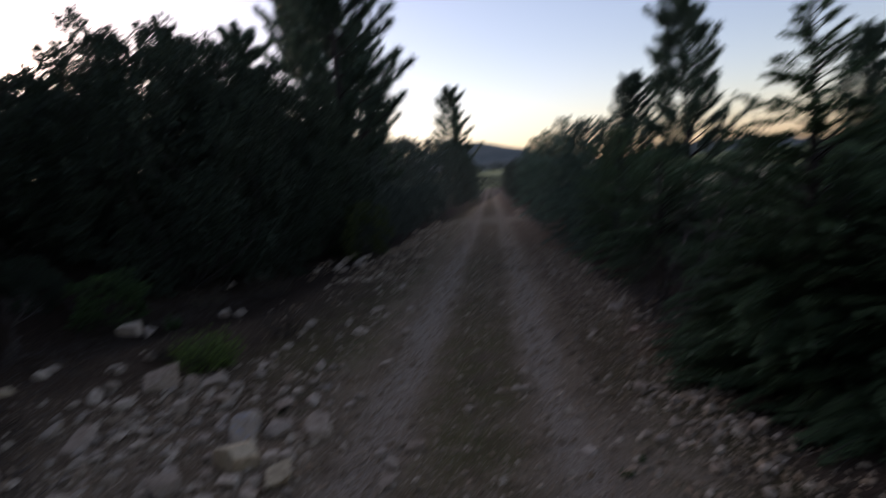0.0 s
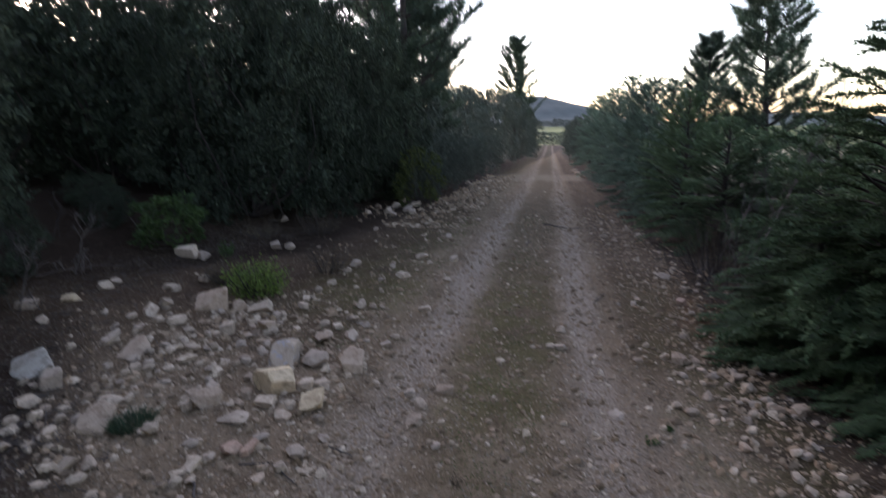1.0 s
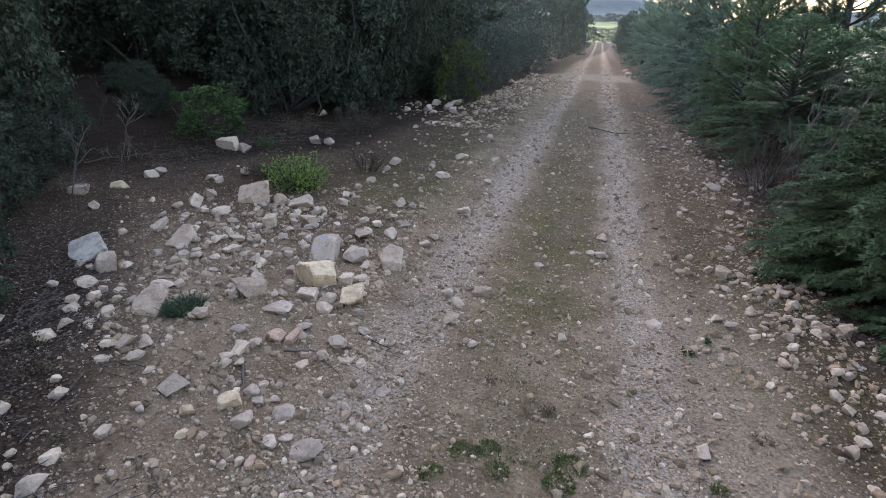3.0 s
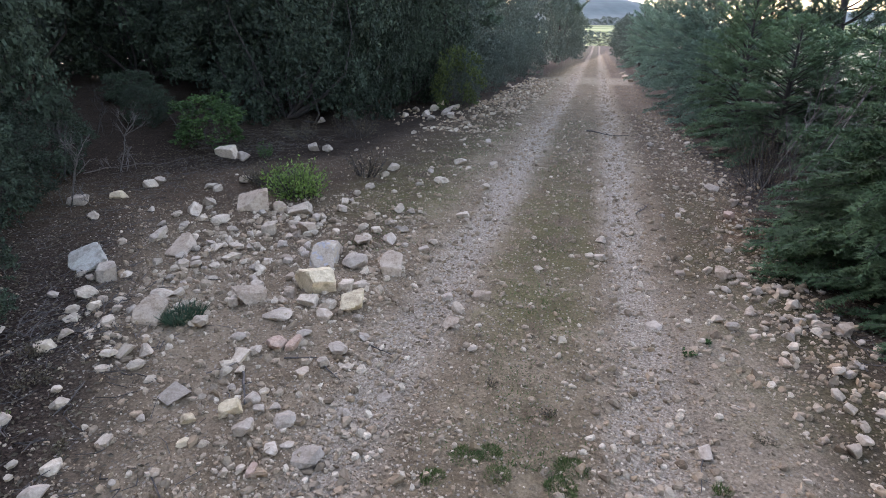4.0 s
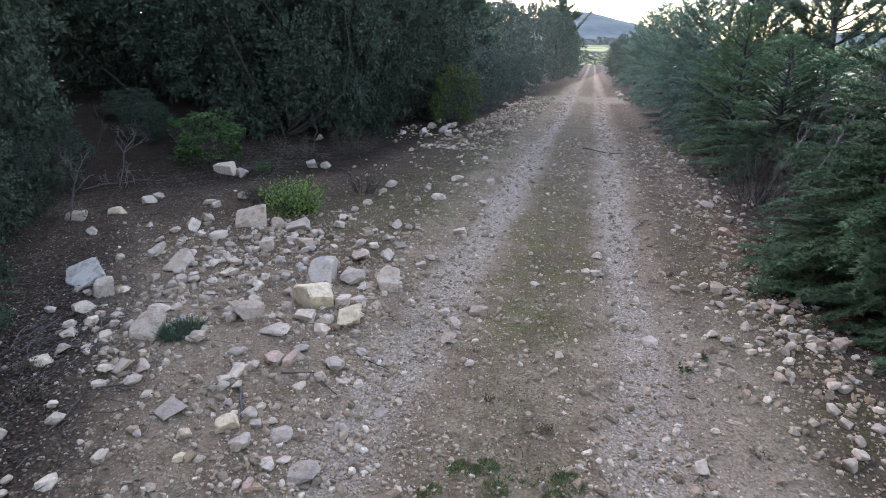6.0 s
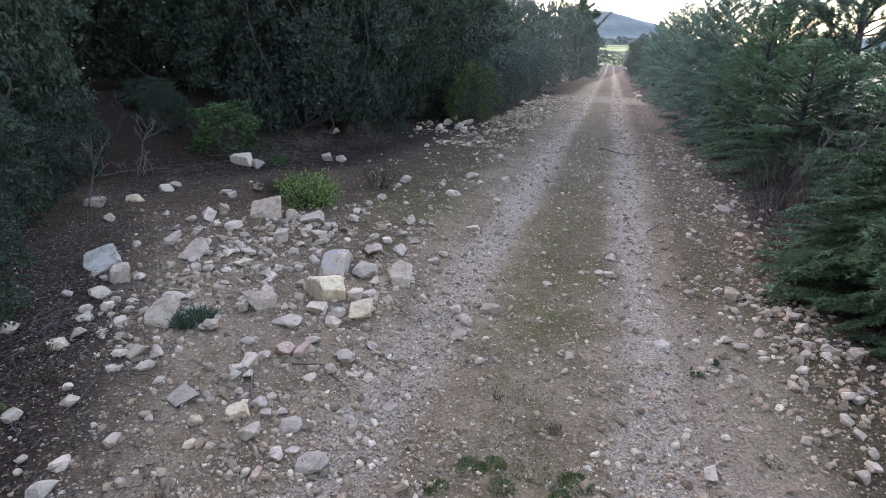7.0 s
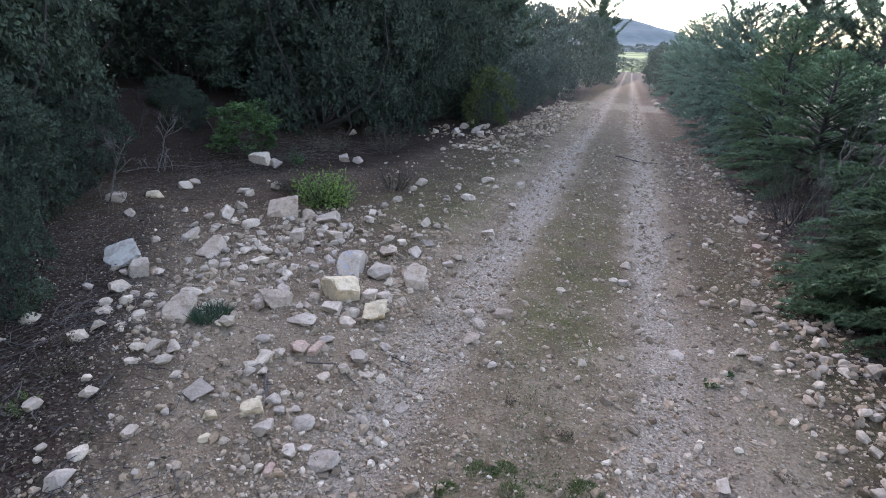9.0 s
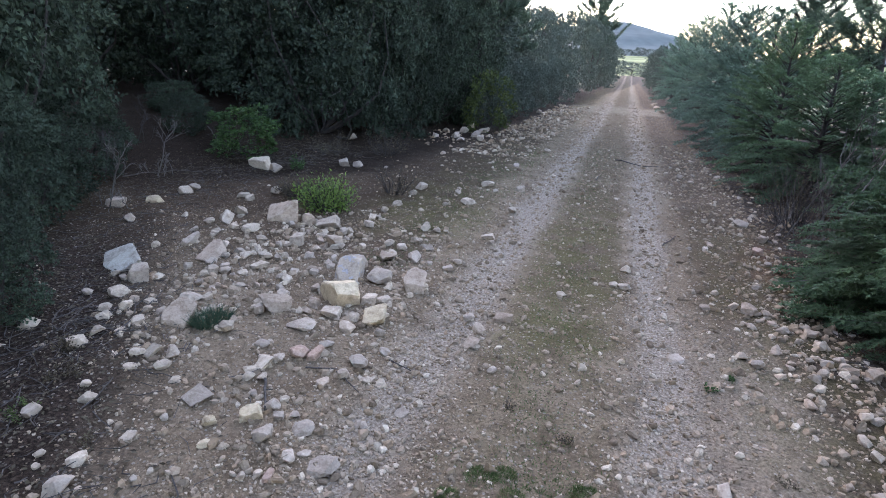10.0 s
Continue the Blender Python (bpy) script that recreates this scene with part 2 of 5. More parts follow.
    h = calc(n, l, "ADD", calc(n, l, "MULTIPLY", noise_tex(n, l, 30.0, 8, 0.75, pos), 1.0), calc(n, l, "MULTIPLY", speck, 0.35))
    bump(n, l, p, h, 0.9, 0.03)
    return m


GROUND = ground_material()
STONES = {
    "pale": stone("pale_limestone", (0.292, 0.226, 0.158), (0.432, 0.345, 0.248), (0.565, 0.462, 0.345)),
    "grey": stone("grey_limestone", (0.255, 0.200, 0.146), (0.360, 0.289, 0.216), (0.470, 0.386, 0.298)),
    "cream": stone("cream_limestone", (0.352, 0.262, 0.152), (0.520, 0.410, 0.255), (0.590, 0.478, 0.322)),
    "tan": stone("tan_limestone", (0.250, 0.180, 0.120), (0.365, 0.276, 0.192), (0.460, 0.366, 0.272)),
    "pink": stone("pinkish_sandstone", (0.300, 0.188, 0.128), (0.430, 0.290, 0.205), (0.500, 0.368, 0.276)),
    "blue": stone("bluish_limestone", (0.280, 0.245, 0.192), (0.405, 0.366, 0.298), (0.520, 0.482, 0.402)),
    "stain": stone("stained_limestone", (0.300, 0.232, 0.162), (0.410, 0.330, 0.240), (0.490, 0.402, 0.304), (0.340, 0.335, 0.345)),
}
GRAVEL = gravel_mat("crushed_limestone", [(0.0, (0.135, 0.096, 0.060)), (0.16, (0.255, 0.196, 0.134)), (0.34, (0.255, 0.180, 0.108)), (0.50, (0.326, 0.255, 0.178)), (0.64, (0.308, 0.216, 0.135)), (0.80, (0.370, 0.294, 0.208)), (0.94, (0.468, 0.378, 0.272)), (1.0, (0.600, 0.494, 0.362))])
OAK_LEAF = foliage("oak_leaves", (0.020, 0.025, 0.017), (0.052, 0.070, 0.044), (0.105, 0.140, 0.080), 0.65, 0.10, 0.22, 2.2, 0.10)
# oak foliage greyed and paled to imitate haze over the far hedge
HAZED_LEAF = foliage("hazed_hedge_leaves", (0.050, 0.063, 0.051), (0.094, 0.116, 0.090), (0.132, 0.160, 0.120), 0.65, 0.12, 0.22, 1.2, 0.12)
OLIVE_LEAF = foliage("olive_leaves", (0.040, 0.052, 0.016), (0.105, 0.130, 0.036), (0.190, 0.210, 0.065), 0.6, 0.2, 0.5, 2.0, 0.15)
FRESH_LEAF = foliage("fresh_leaves", (0.021, 0.042, 0.013), (0.064, 0.115, 0.032), (0.140, 0.208, 0.066), 0.5, 0.25, 0.6, 3.0, 0.2)
HERB_LEAF = foliage("spring_leaves", (0.080, 0.128, 0.024), (0.190, 0.280, 0.052), (0.290, 0.360, 0.105), 0.5, 0.3)
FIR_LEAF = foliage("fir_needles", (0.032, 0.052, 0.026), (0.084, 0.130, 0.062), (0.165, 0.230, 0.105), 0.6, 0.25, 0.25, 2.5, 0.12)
# blue-green needles, made paler and bluer to imitate haze on farther firs
HAZED_BLUE_FIR = foliage("hazed_blue_green_needles", (0.058, 0.092, 0.070), (0.154, 0.228, 0.164), (0.262, 0.350, 0.242), 0.6, 0.35, 0.25, 1.6, 0.15)
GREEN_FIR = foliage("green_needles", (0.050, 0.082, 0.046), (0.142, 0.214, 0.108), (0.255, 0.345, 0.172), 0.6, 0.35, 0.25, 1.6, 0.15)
PINE_LEAF = foliage("pine_needles", (0.038, 0.062, 0.042), (0.095, 0.14, 0.085), (0.15, 0.19, 0.11), 0.45, 0.4)
DRY_LEAF = foliage("dry_leaves", (0.048, 0.036, 0.022), (0.120, 0.096, 0.056), (0.144, 0.136, 0.072), 0.8, 0.2)
TUFT = foliage("stiff_grass", (0.016, 0.034, 0.018), (0.040, 0.075, 0.040), (0.075, 0.115, 0.060), 0.7, 0.2)
GRASS = foliage("short_grass", (0.040, 0.064, 0.016), (0.100, 0.134, 0.036), (0.165, 0.180, 0.070), 0.7, 0.25)
BARK = bark("dark_bark", (0.020, 0.016, 0.013), (0.056, 0.045, 0.037))
TWIG = bark("brown_dead_twigs", (0.028, 0.022, 0.018), (0.112, 0.092, 0.076), 20.0)
DEAD = bark("weathered_twigs", (0.054, 0.045, 0.037), (0.138, 0.120, 0.105), 20.0)


# ---- mesh helpers ----
def mesh_of(name, verts, faces, material, smooth=False):
    """A mesh from arrays: verts (n, 3) and faces (k, 3) or (k, 4)."""
    me = bpy.data.meshes.new(name)
    verts, faces = np.asarray(verts, np.float32), np.asarray(faces, np.int32)
    k, s = faces.shape
    me.vertices.add(len(verts))
    me.vertices.foreach_set("co", verts.ravel())
    me.loops.add(k * s)
    me.loops.foreach_set("vertex_index", faces.ravel())
    me.polygons.add(k)
    me.polygons.foreach_set("loop_start", np.arange(0, k * s, s, dtype=np.int32))
    me.polygons.foreach_set("loop_total", np.full(k, s, np.int32))
    me.polygons.foreach_set("use_smooth", np.full(k, smooth))
    me.update(calc_edges=True)
    me.validate()
    me.materials.append(material)
    return me


def part(name, me, parent, label=""):
    ob = new(name, me)
    ob.parent = parent
    return tagged(ob, label)


def unit(v):
    return v / np.maximum(np.linalg.norm(v, axis=-1, keepdims=True), 1e-9)


def sway(rng, n):
    return unit(rng.normal(size=(n, 3)))


def blades(roots, ways, sides, lengths, widths, bend=0.0):
    """Kite-shaped leaves: four corners each."""
    n = len(roots)
    L, Wd = np.broadcast_to(lengths, n)[:, None], np.broadcast_to(widths, n)[:, None]
    up = np.cross(sides, ways)
    v = np.empty((n, 4, 3))
    v[:, 0] = roots
    v[:, 1] = roots + ways * L * 0.45 + sides * Wd * 0.5 + up * L * bend
    v[:, 2] = roots + ways * L
    v[:, 3] = roots + ways * L * 0.45 - sides * Wd * 0.5 + up * L * bend
    return v.reshape(-1, 3), np.arange(n * 4).reshape(n, 4)


def needles(roots, ways, sides, lengths, widths):
    """Slim three-cornered needles."""
    n = len(roots)
    L, Wd = np.broadcast_to(lengths, n)[:, None], np.broadcast_to(widths, n)[:, None]
    v = np.empty((n, 3, 3))
    v[:, 0] = roots - sides * Wd * 0.5
    v[:, 1] = roots + sides * Wd * 0.5
    v[:, 2] = roots + ways * L
    return v.reshape(-1, 3), np.arange(n * 3).reshape(n, 3)


def tubes(paths, sides=5):
    """Tapered tubes along paths; a path is a list of (point, radius)."""
    vs, fs, base = [], [], 0
    ang = np.linspace(0, 2 * np.pi, sides, endpoint=False)
    for path in paths:
        pts, rad = np.array([p for p, _ in path], float), np.array([r for _, r in path], float)
        t = unit(np.gradient(pts, axis=0))
        ref = np.where(np.abs(t[:, 2:3]) > 0.9, [[1.0, 0, 0]], [[0, 0, 1.0]])
        a = unit(np.cross(t, ref))
        b = np.cross(t, a)
        ring = pts[:, None] + rad[:, None, None] * (np.cos(ang)[None, :, None] * a[:, None] + np.sin(ang)[None, :, None] * b[:, None])
        vs.append(ring.reshape(-1, 3))
        k = len(pts)
        i, j = np.meshgrid(np.arange(k - 1), np.arange(sides), indexing="ij")
        j2 = (j + 1) % sides
        fs.append(base + np.stack([i * sides + j, i * sides + j2, (i + 1) * sides + j2, (i + 1) * sides + j], -1).reshape(-1, 4))
        base += k * sides
    return np.concatenate(vs), np.concatenate(fs)


def limb(rng, a, b, r0, r1, sag=0.15, steps=6):
    a, b = np.array(a, float), np.array(b, float)
    s = np.linspace(0, 1, steps)
    off = rng.normal(size=3) * np.linalg.norm(b - a) * sag
    return [(a + (b - a) * u + off * math.sin(math.pi * u) + rng.normal(size=3) * 0.012 * min(1.0, np.linalg.norm(b - a) * 3), r0 + (r1 - r0) * u) for u in s]


# ---- ground ----
PROFILE_Y = [-60, 8, 10.7, 13.6, 17.4, 23, 34, 50, 80, 112, 152, 168, 235, 300, 620, 1000, 5000]
PROFILE_Z = [0, 0, -0.10, -0.24, -0.36, -0.58, -0.98, -1.48, -2.6, -3.6, -4.1, -4.7, -7.2, -7.0, -3.4, -8, -30]


def smooth(a, b, v):
    t = np.clip((np.asarray(v, float) - a) / (b - a), 0, 1)
    return t * t * (3 - 2 * t)


def ground_z(x, y):
    """Height of the ground: the falling track with two ruts and a low bank on its left."""
    x, y = np.asarray(x, float), np.asarray(y, float)
    z = np.interp(y, PROFILE_Y, PROFILE_Z)
    fade = 1 - smooth(150, 230, y)
    z = z - 0.035 * fade * (np.exp(-(((x + 1.06) / 0.30) ** 2)) + np.exp(-(((x - 0.45) / 0.26) ** 2)))
    z = z + 0.012 * fade * np.exp(-(((x + 0.3) / 0.3) ** 2))
    z = z + fade * (0.75 * smooth(-5.0, -11.0, x) + 0.25 * smooth(2.2, 6.0, x))
    lump = 0.018 * np.sin(x * 3.1 + 1.3 * np.sin(y * 1.7)) * np.cos(y * 2.6 + 1.1 * np.sin(x * 2.3)) + 0.010 * np.sin(x * 7.7 + y * 5.3 + 2 * np.sin(y * 3.9)) + 0.006 * np.sin(x * 15.1 - y * 11.7 + np.sin(x * 9))
    return z + lump * fade * (0.55 + 0.6 * smooth(-1.4, -2.6, x))


def spread(stops):
    """Grid lines: (from, to, step) stretches joined."""
    out = [np.arange(a, b, s) for a, b, s in stops]
    return np.unique(np.concatenate(out + [[stops[-1][1]]]).round(4))


def build_ground():
    gx = spread([(-4000, -400, 400), (-400, -40, 30), (-40, -12, 2), (-12, -6, 0.2), (-6, 3, 0.07), (3, 8, 0.25), (8, 40, 3), (40, 400, 30), (400, 4000, 400)])
    gy = spread([(-400, -20, 40), (-20, 0, 1), (0, 9, 0.07), (9, 16, 0.15), (16, 40, 0.5), (40, 130, 2), (130, 700, 25), (700, 4800, 300)])
    X, Y = np.meshgrid(gx, gy)
    v = np.stack([X, Y, ground_z(X, Y)], -1).reshape(-1, 3)
    w = len(gx)
    i, j = np.meshgrid(np.arange(len(gy) - 1), np.arange(w - 1), indexing="ij")
    q = i * w + j
    f = np.stack([q, q + 1, q + 1 + w, q + w], -1).reshape(-1, 4)
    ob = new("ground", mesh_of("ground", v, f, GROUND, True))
    tagged(ob, "dry stony soil with two pale gravel wheel ruts", "ground", kind="structure")


def build_hill():
    gx, gy = np.linspace(-1500, 1500, 120), np.linspace(1100, 2700, 50)
    X, Y = np.meshgrid(gx, gy)
    z = -30 + 112 * np.exp(-(((X + 70) / 300) ** 2)) * np.exp(-(((Y - 2000) / 420) ** 2)) + 60 * np.exp(-(((X - 900) / 380) ** 2 + ((Y - 2300) / 400) ** 2)) + 80 * np.exp(-(((X + 900) / 400) ** 2 + ((Y - 2100) / 400) ** 2))
    z += 3.5 * np.sin(X * 0.031 + np.sin(Y * 0.013)) * np.cos(Y * 0.021) + 1.6 * np.sin(X * 0.083 + Y * 0.05)
    w = len(gx)
    i, j = np.meshgrid(np.arange(len(gy) - 1), np.arange(w - 1), indexing="ij")
    q = i * w + j
    # the bluish tint of the woods imitates haze over the distance
    m = plain("hazed_far_woods", (0.019, 0.034, 0.034), (0.038, 0.060, 0.058), 0.03)
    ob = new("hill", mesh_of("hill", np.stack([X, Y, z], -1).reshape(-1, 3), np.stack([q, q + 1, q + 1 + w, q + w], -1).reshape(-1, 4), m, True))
    tagged(ob, "distant rounded wooded hill tinted bluish for haze", "hill", kind="structure")


build_ground()
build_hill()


# ---- trees and shrubs ----
def thing(name, label, category, group=""):
    return tagged(new(name), label, category, group)


def oak_shrub(seed, sprigs, per_sprig, leaf, material, name="oak_shrub", label="dense dark evergreen oak shrub beside the track", category="shrub", group="evergreen shrubs", flare=0.58, lobes=34, core=4000):
    """A broad evergreen shrub of about one metre radius and two metres height, to be scaled: rounded
    lobes on limbs, each lobe a shell of leafy sprigs, with dark gaps between."""
    rng = np.random.default_rng(seed)
    root = thing(name, label, category, group)
    zz = 0.12 + 1.66 * ((np.arange(lobes) + rng.random(lobes)) / lobes) ** 0.9
    prof = np.where(zz > 0.8, np.sqrt(np.maximum(1 - ((zz - 0.8) / 1.20) ** 2, 0)), flare + (1 - flare) * zz / 0.8)
    az = np.arange(lobes) * 2.39996 + 0.45 * rng.normal(size=lobes) + seed
    rad = prof * (0.56 + 0.26 * rng.random(lobes))
    lobe = np.stack([np.cos(az) * rad, np.sin(az) * rad, zz], -1)
    girth = 0.19 + 0.15 * rng.random(lobes)
    which = rng.integers(0, lobes, sprigs)
    lean = unit(lobe - [0, 0, 0.55])
    d = unit(sway(rng, sprigs) + 0.55 * lean[which] + [0, 0, 0.25])
    c = lobe[which] + d * (girth[which] * (0.62 + 0.42 * rng.random(sprigs) ** 0.7))[:, None] * [1.08, 1.08, 0.85]
    c[:, 2] = np.maximum(c[:, 2], 0.04)
    n = sprigs * per_sprig
    si = np.repeat(np.arange(sprigs), per_sprig)
    twig = unit(d + 0.45 * sway(rng, sprigs))
    e = rng.random(n)
    p = c[si] + twig[si] * ((e - 0.4) * 0.13)[:, None] + sway(rng, n) * 0.018
    p[:, 2] = np.maximum(p[:, 2], 0.03)
    out = unit(twig[si] * 0.75 + sway(rng, n) + [0, 0, 0.1])
    side = unit(np.cross(out, twig[si] + 0.5 * sway(rng, n)))
    v, f = blades(p, out, side, leaf * (0.7 + 0.6 * rng.random(n)), leaf * (0.46 + 0.2 * rng.random(n)), 0.08)
    # older, broader foliage deep inside, which closes the crown
    q = lobe[rng.integers(0, lobes, core)] * (0.45 + 0.48 * rng.random((core, 1)) ** 0.6) * [1, 1, 0.97] + rng.normal(size=(core, 3)) * 0.07
    q[:, 2] = np.maximum(q[:, 2], 0.08)
    w = sway(rng, core)
    v2, f2 = blades(q, w, unit(np.cross(w, sway(rng, core))), 0.042, 0.034, 0.05)
    part("crown", mesh_of("crown", np.vstack([v, v2]), np.vstack([f, f2 + len(v)]), material), root)
    paths = []
    for i in range(0, lobes, 3):
        a = rng.normal(size=3) * [0.07, 0.07, 0]
        paths.append(limb(rng, a, lobe[i] * [0.9, 0.9, 0.95], 0.016, 0.004, 0.16))
        for _ in range(2):
            paths.append(limb(rng, lobe[i] * 0.72, lobe[i] + sway(rng, 1)[0] * girth[i], 0.006, 0.002, 0.1, 4))
    part("trunk", mesh_of("trunk", *tubes(paths, 4), BARK, True), root)
    return root


def fir_tree(seed, H, reach, boughs, gap, per_metre, needle, name="fir_tree", label="dark green fir with drooping boughs reaching the ground", group="conifers", lift=0.25, crowd=0.85, taper=0.72, leaf=FIR_LEAF):
    """A conifer H metres tall; each bough is an arching plume of side twigs lined with needles."""
    rng = np.random.default_rng(seed)
    root = thing(name, label, "tree", group)
    wood = [[(np.array([0.03 * math.sin(s * 3), 0.02 * s, H * s]), 0.022 * H * (1 - s) + 0.004) for s in np.linspace(0, 1, 8)]]
    R, Wy, up = [], [], np.array([0, 0, 1.0])
    for b in range(boughs):
        s = ((b + rng.random()) / boughs) ** crowd
        az = b * 2.39996 + rng.normal() * 0.35
        ln = reach * (1.0 - s) ** taper * (0.66 + 0.42 * rng.random()) * min(1.0, 0.80 + 2.5 * s) + 0.025 * H
        rise = lift * min(1.0, 0.15 + 2.2 * s) + 0.60 * s + rng.normal() * 0.22
        out = np.array([math.cos(az), math.sin(az), 0])
        q = np.linspace(0, 1, 9)
        line = up * (H * (0.05 + 0.93 * s)) + out * (q * ln)[:, None] + up * (rise * q * ln - (0.62 - 0.3 * s) * q**2 * ln + 0.10 * q**5 * ln)[:, None]
        across = np.array([-out[1], out[0], 0])
        line += across * (0.10 * ln * rng.normal() * q**2)[:, None]
        line[:, 2] = np.maximum(line[:, 2], 0.08)
        wood.append([(line[i], 0.013 * (1 - q[i]) * (1.2 - s) + 0.002) for i in range(0, 9, 2)])
        k = max(8, int(ln / gap))
        w = 0.22 + 0.77 * (np.arange(k) + rng.random(k)) / k
        i = np.minimum((w * 8).astype(int), 7)
        foot = line[i] + (line[i + 1] - line[i]) * (w * 8 - i)[:, None]
        fw = unit(line[i + 1] - line[i])
        roll = 0.22 * rng.normal()
        sg = np.where(np.arange(k) % 2 == 0, 1.0, -1.0) * (0.55 + 0.35 * rng.random(k))
        tw = unit(fw + across * sg[:, None] + up * (0.08 * rng.normal(size=k) + 0.10 + roll * sg)[:, None])
        # plume: longest side twigs a third of the way out, closing to a point
        tl = (0.03 + 0.34 * min(ln, 1.0) * np.minimum(1.0, w * 2.4) * (1.04 - w)) * (0.7 + 0.5 * rng.random(k))
        foot, tw, tl = np.vstack([foot, line[6:7]]), np.vstack([tw, unit(line[8:9] - line[6:7])]), np.append(tl, np.linalg.norm(line[8] - line[6]) + 0.03)
        m = np.maximum(6, (tl * per_metre).astype(int))
        j = np.repeat(np.arange(len(tl)), m)
        e = rng.random(len(j))
        p = foot[j] + tw[j] * (e * tl[j])[:, None]
        p[:, 2] -= 0.34 * tl[j] * e**2
        flat = sway(rng, len(j)) * [1, 1, 0.45] + [0, 0, 0.12]
        R.append(p), Wy.append(unit(tw[j] * 1.0 + unit(flat)))
    R, Wy = np.concatenate(R), np.concatenate(Wy)
    R[:, 2] = np.maximum(R[:, 2], 0.02)
    n = len(R)
    face = unit(np.cross(Wy, up + 0.45 * sway(rng, n)))
    part("crown", mesh_of("crown", *needles(R, Wy, face, needle * (0.7 + 0.6 * rng.random(n)), needle * 0.36), leaf), root)
    # dead lower twigs round the trunk
    for _ in range(26):
        az, z = rng.uniform(0, 6.28), H * (0.04 + 0.5 * rng.random())
        a = np.array([0, 0, z])
        wood.append(limb(rng, a, a + np.array([math.cos(az), math.sin(az), -0.25 + 0.3 * rng.random()]) * reach * (0.3 + 0.3 * rng.random()), 0.006, 0.002, 0.08, 5))
    tagged(part("branchwork", mesh_of("branchwork", *tubes(wood[1:], 4), BARK, True), part("trunk", mesh_of("trunk", *tubes(wood[:1], 7), BARK, True), root)), kind="stuff")
    return root


def pine_tree(seed, whorls=15, name="pine_tree", label="young pine with open upturned branches and long needles", bare=0.25):
    """A pine five metres tall, to be scaled."""
    rng = np.random.default_rng(seed)
    root = thing(name, label, "tree", "pines")
    H = 5.0
    bow = rng.normal(size=2) * 0.10
    axis = lambda s: np.array([bow[0] * math.sin(s * 3), bow[1] * math.sin(s * 2.4), H * s])
    wood = [[(axis(s), 0.075 * (1 - s) ** 0.9 + 0.008) for s in np.linspace(0, 1, 12)]]
    R, Wy = [], []

    def tuft(at, way, m=44, back=0.20):
        e = rng.random(m)
        R.append(at - way * (e * back)[:, None])
        Wy.append(unit(way * (0.55 + 0.5 * rng.random(m))[:, None] + sway(rng, m)))

    for w in range(whorls):
        s = bare + (0.97 - bare) * (w + 0.3 * rng.random()) / whorls
        for b in range(6):
            az = b * 2 * math.pi / 6 + w * 0.7 + rng.normal() * 0.22
            ln = (0.28 + 1.15 * (1 - s) ** 0.8) * (0.55 + 0.65 * rng.random())
            o = np.array([math.cos(az), math.sin(az), 0])
            a, q = axis(s), np.linspace(0, 1, 7)
            rise = 0.15 + 0.75 * s
            line = a + o * (q * ln)[:, None] + np.array([0, 0, 1.0]) * ((rise + 0.25 * rng.normal()) * q * ln * 0.6 + 0.30 * q**2 * ln)[:, None] + np.cross(o, [0, 0, 1.0]) * (0.18 * ln * rng.normal() * q**2)[:, None]
            wood.append([(line[i], 0.016 * (1 - q[i]) * (1.2 - s) + 0.004) for i in range(7)])
            for k in range(7):
                u = 0.35 + 0.6 * (k + rng.random()) / 7
                i = int(u * 6)
                base = line[i] + (line[i + 1] - line[i]) * (u * 6 - i)
                fw = unit((line[i + 1] - line[i])[None])[0]
                sidew = np.cross(fw, [0, 0, 1.0]) * (1 if k % 2 else -1)
                tw = unit((fw * 0.7 + sidew * (0.7 + 0.3 * rng.random()) + np.array([0, 0, 0.30 + 0.2 * rng.random()]))[None])[0]
                tl = (0.12 + 0.28 * (1 - u)) * min(1.0, ln + 0.2)
                tip = base + tw * tl
                wood.append([(base, 0.006), (tip, 0.003)])
                tuft(tip, tw)
                tuft(base + tw * tl * 0.55, tw, 32)
            tuft(line[-1], unit((line[-1] - line[-2])[None])[0], 44, 0.22)
    tuft(axis(1.0), np.array([0, 0, 1.0]), 60, 0.4)
    R, Wy = np.concatenate(R), np.concatenate(Wy)
    n = len(R)
    part("crown", mesh_of("crown", *needles(R, Wy, unit(np.cross(Wy, sway(rng, n))), 0.10 + 0.06 * rng.random(n), 0.0125), PINE_LEAF), root)
    tagged(part("branchwork", mesh_of("branchwork", *tubes(wood[1:], 4), BARK, True), part("trunk", mesh_of("trunk", *tubes(wood[:1], 7), BARK, True), root)), kind="stuff")
    return root


def stand(ob, x, y, sx, sz, turn=0.0, lean=0.0):
    """Set a thing of the unit size on the ground, scaled."""
    return pose(x, y, float(ground_z(x, y)) - 0.02, lean, 0, turn) @ Matrix.Diagonal((sx, sx, sz, 1))


def plant(kind, x, y, sx, sz, turn=0.0, lean=0.0):
    """A copy of a tree or shrub at a spot."""
    s = kind.scale
    return copy_thing(kind, stand(kind, x, y, sx, sz, turn, lean) @ Matrix.Diagonal((1 / s.x, 1 / s.y, 1 / s.z, 1)))


def settle(kind, x, y, sx, sz, turn=0.0, lean=0.0):
    """The first of its kind goes to a spot itself."""
    kind.matrix_basis = stand(kind, x, y, sx, sz, turn, lean)
    return kind


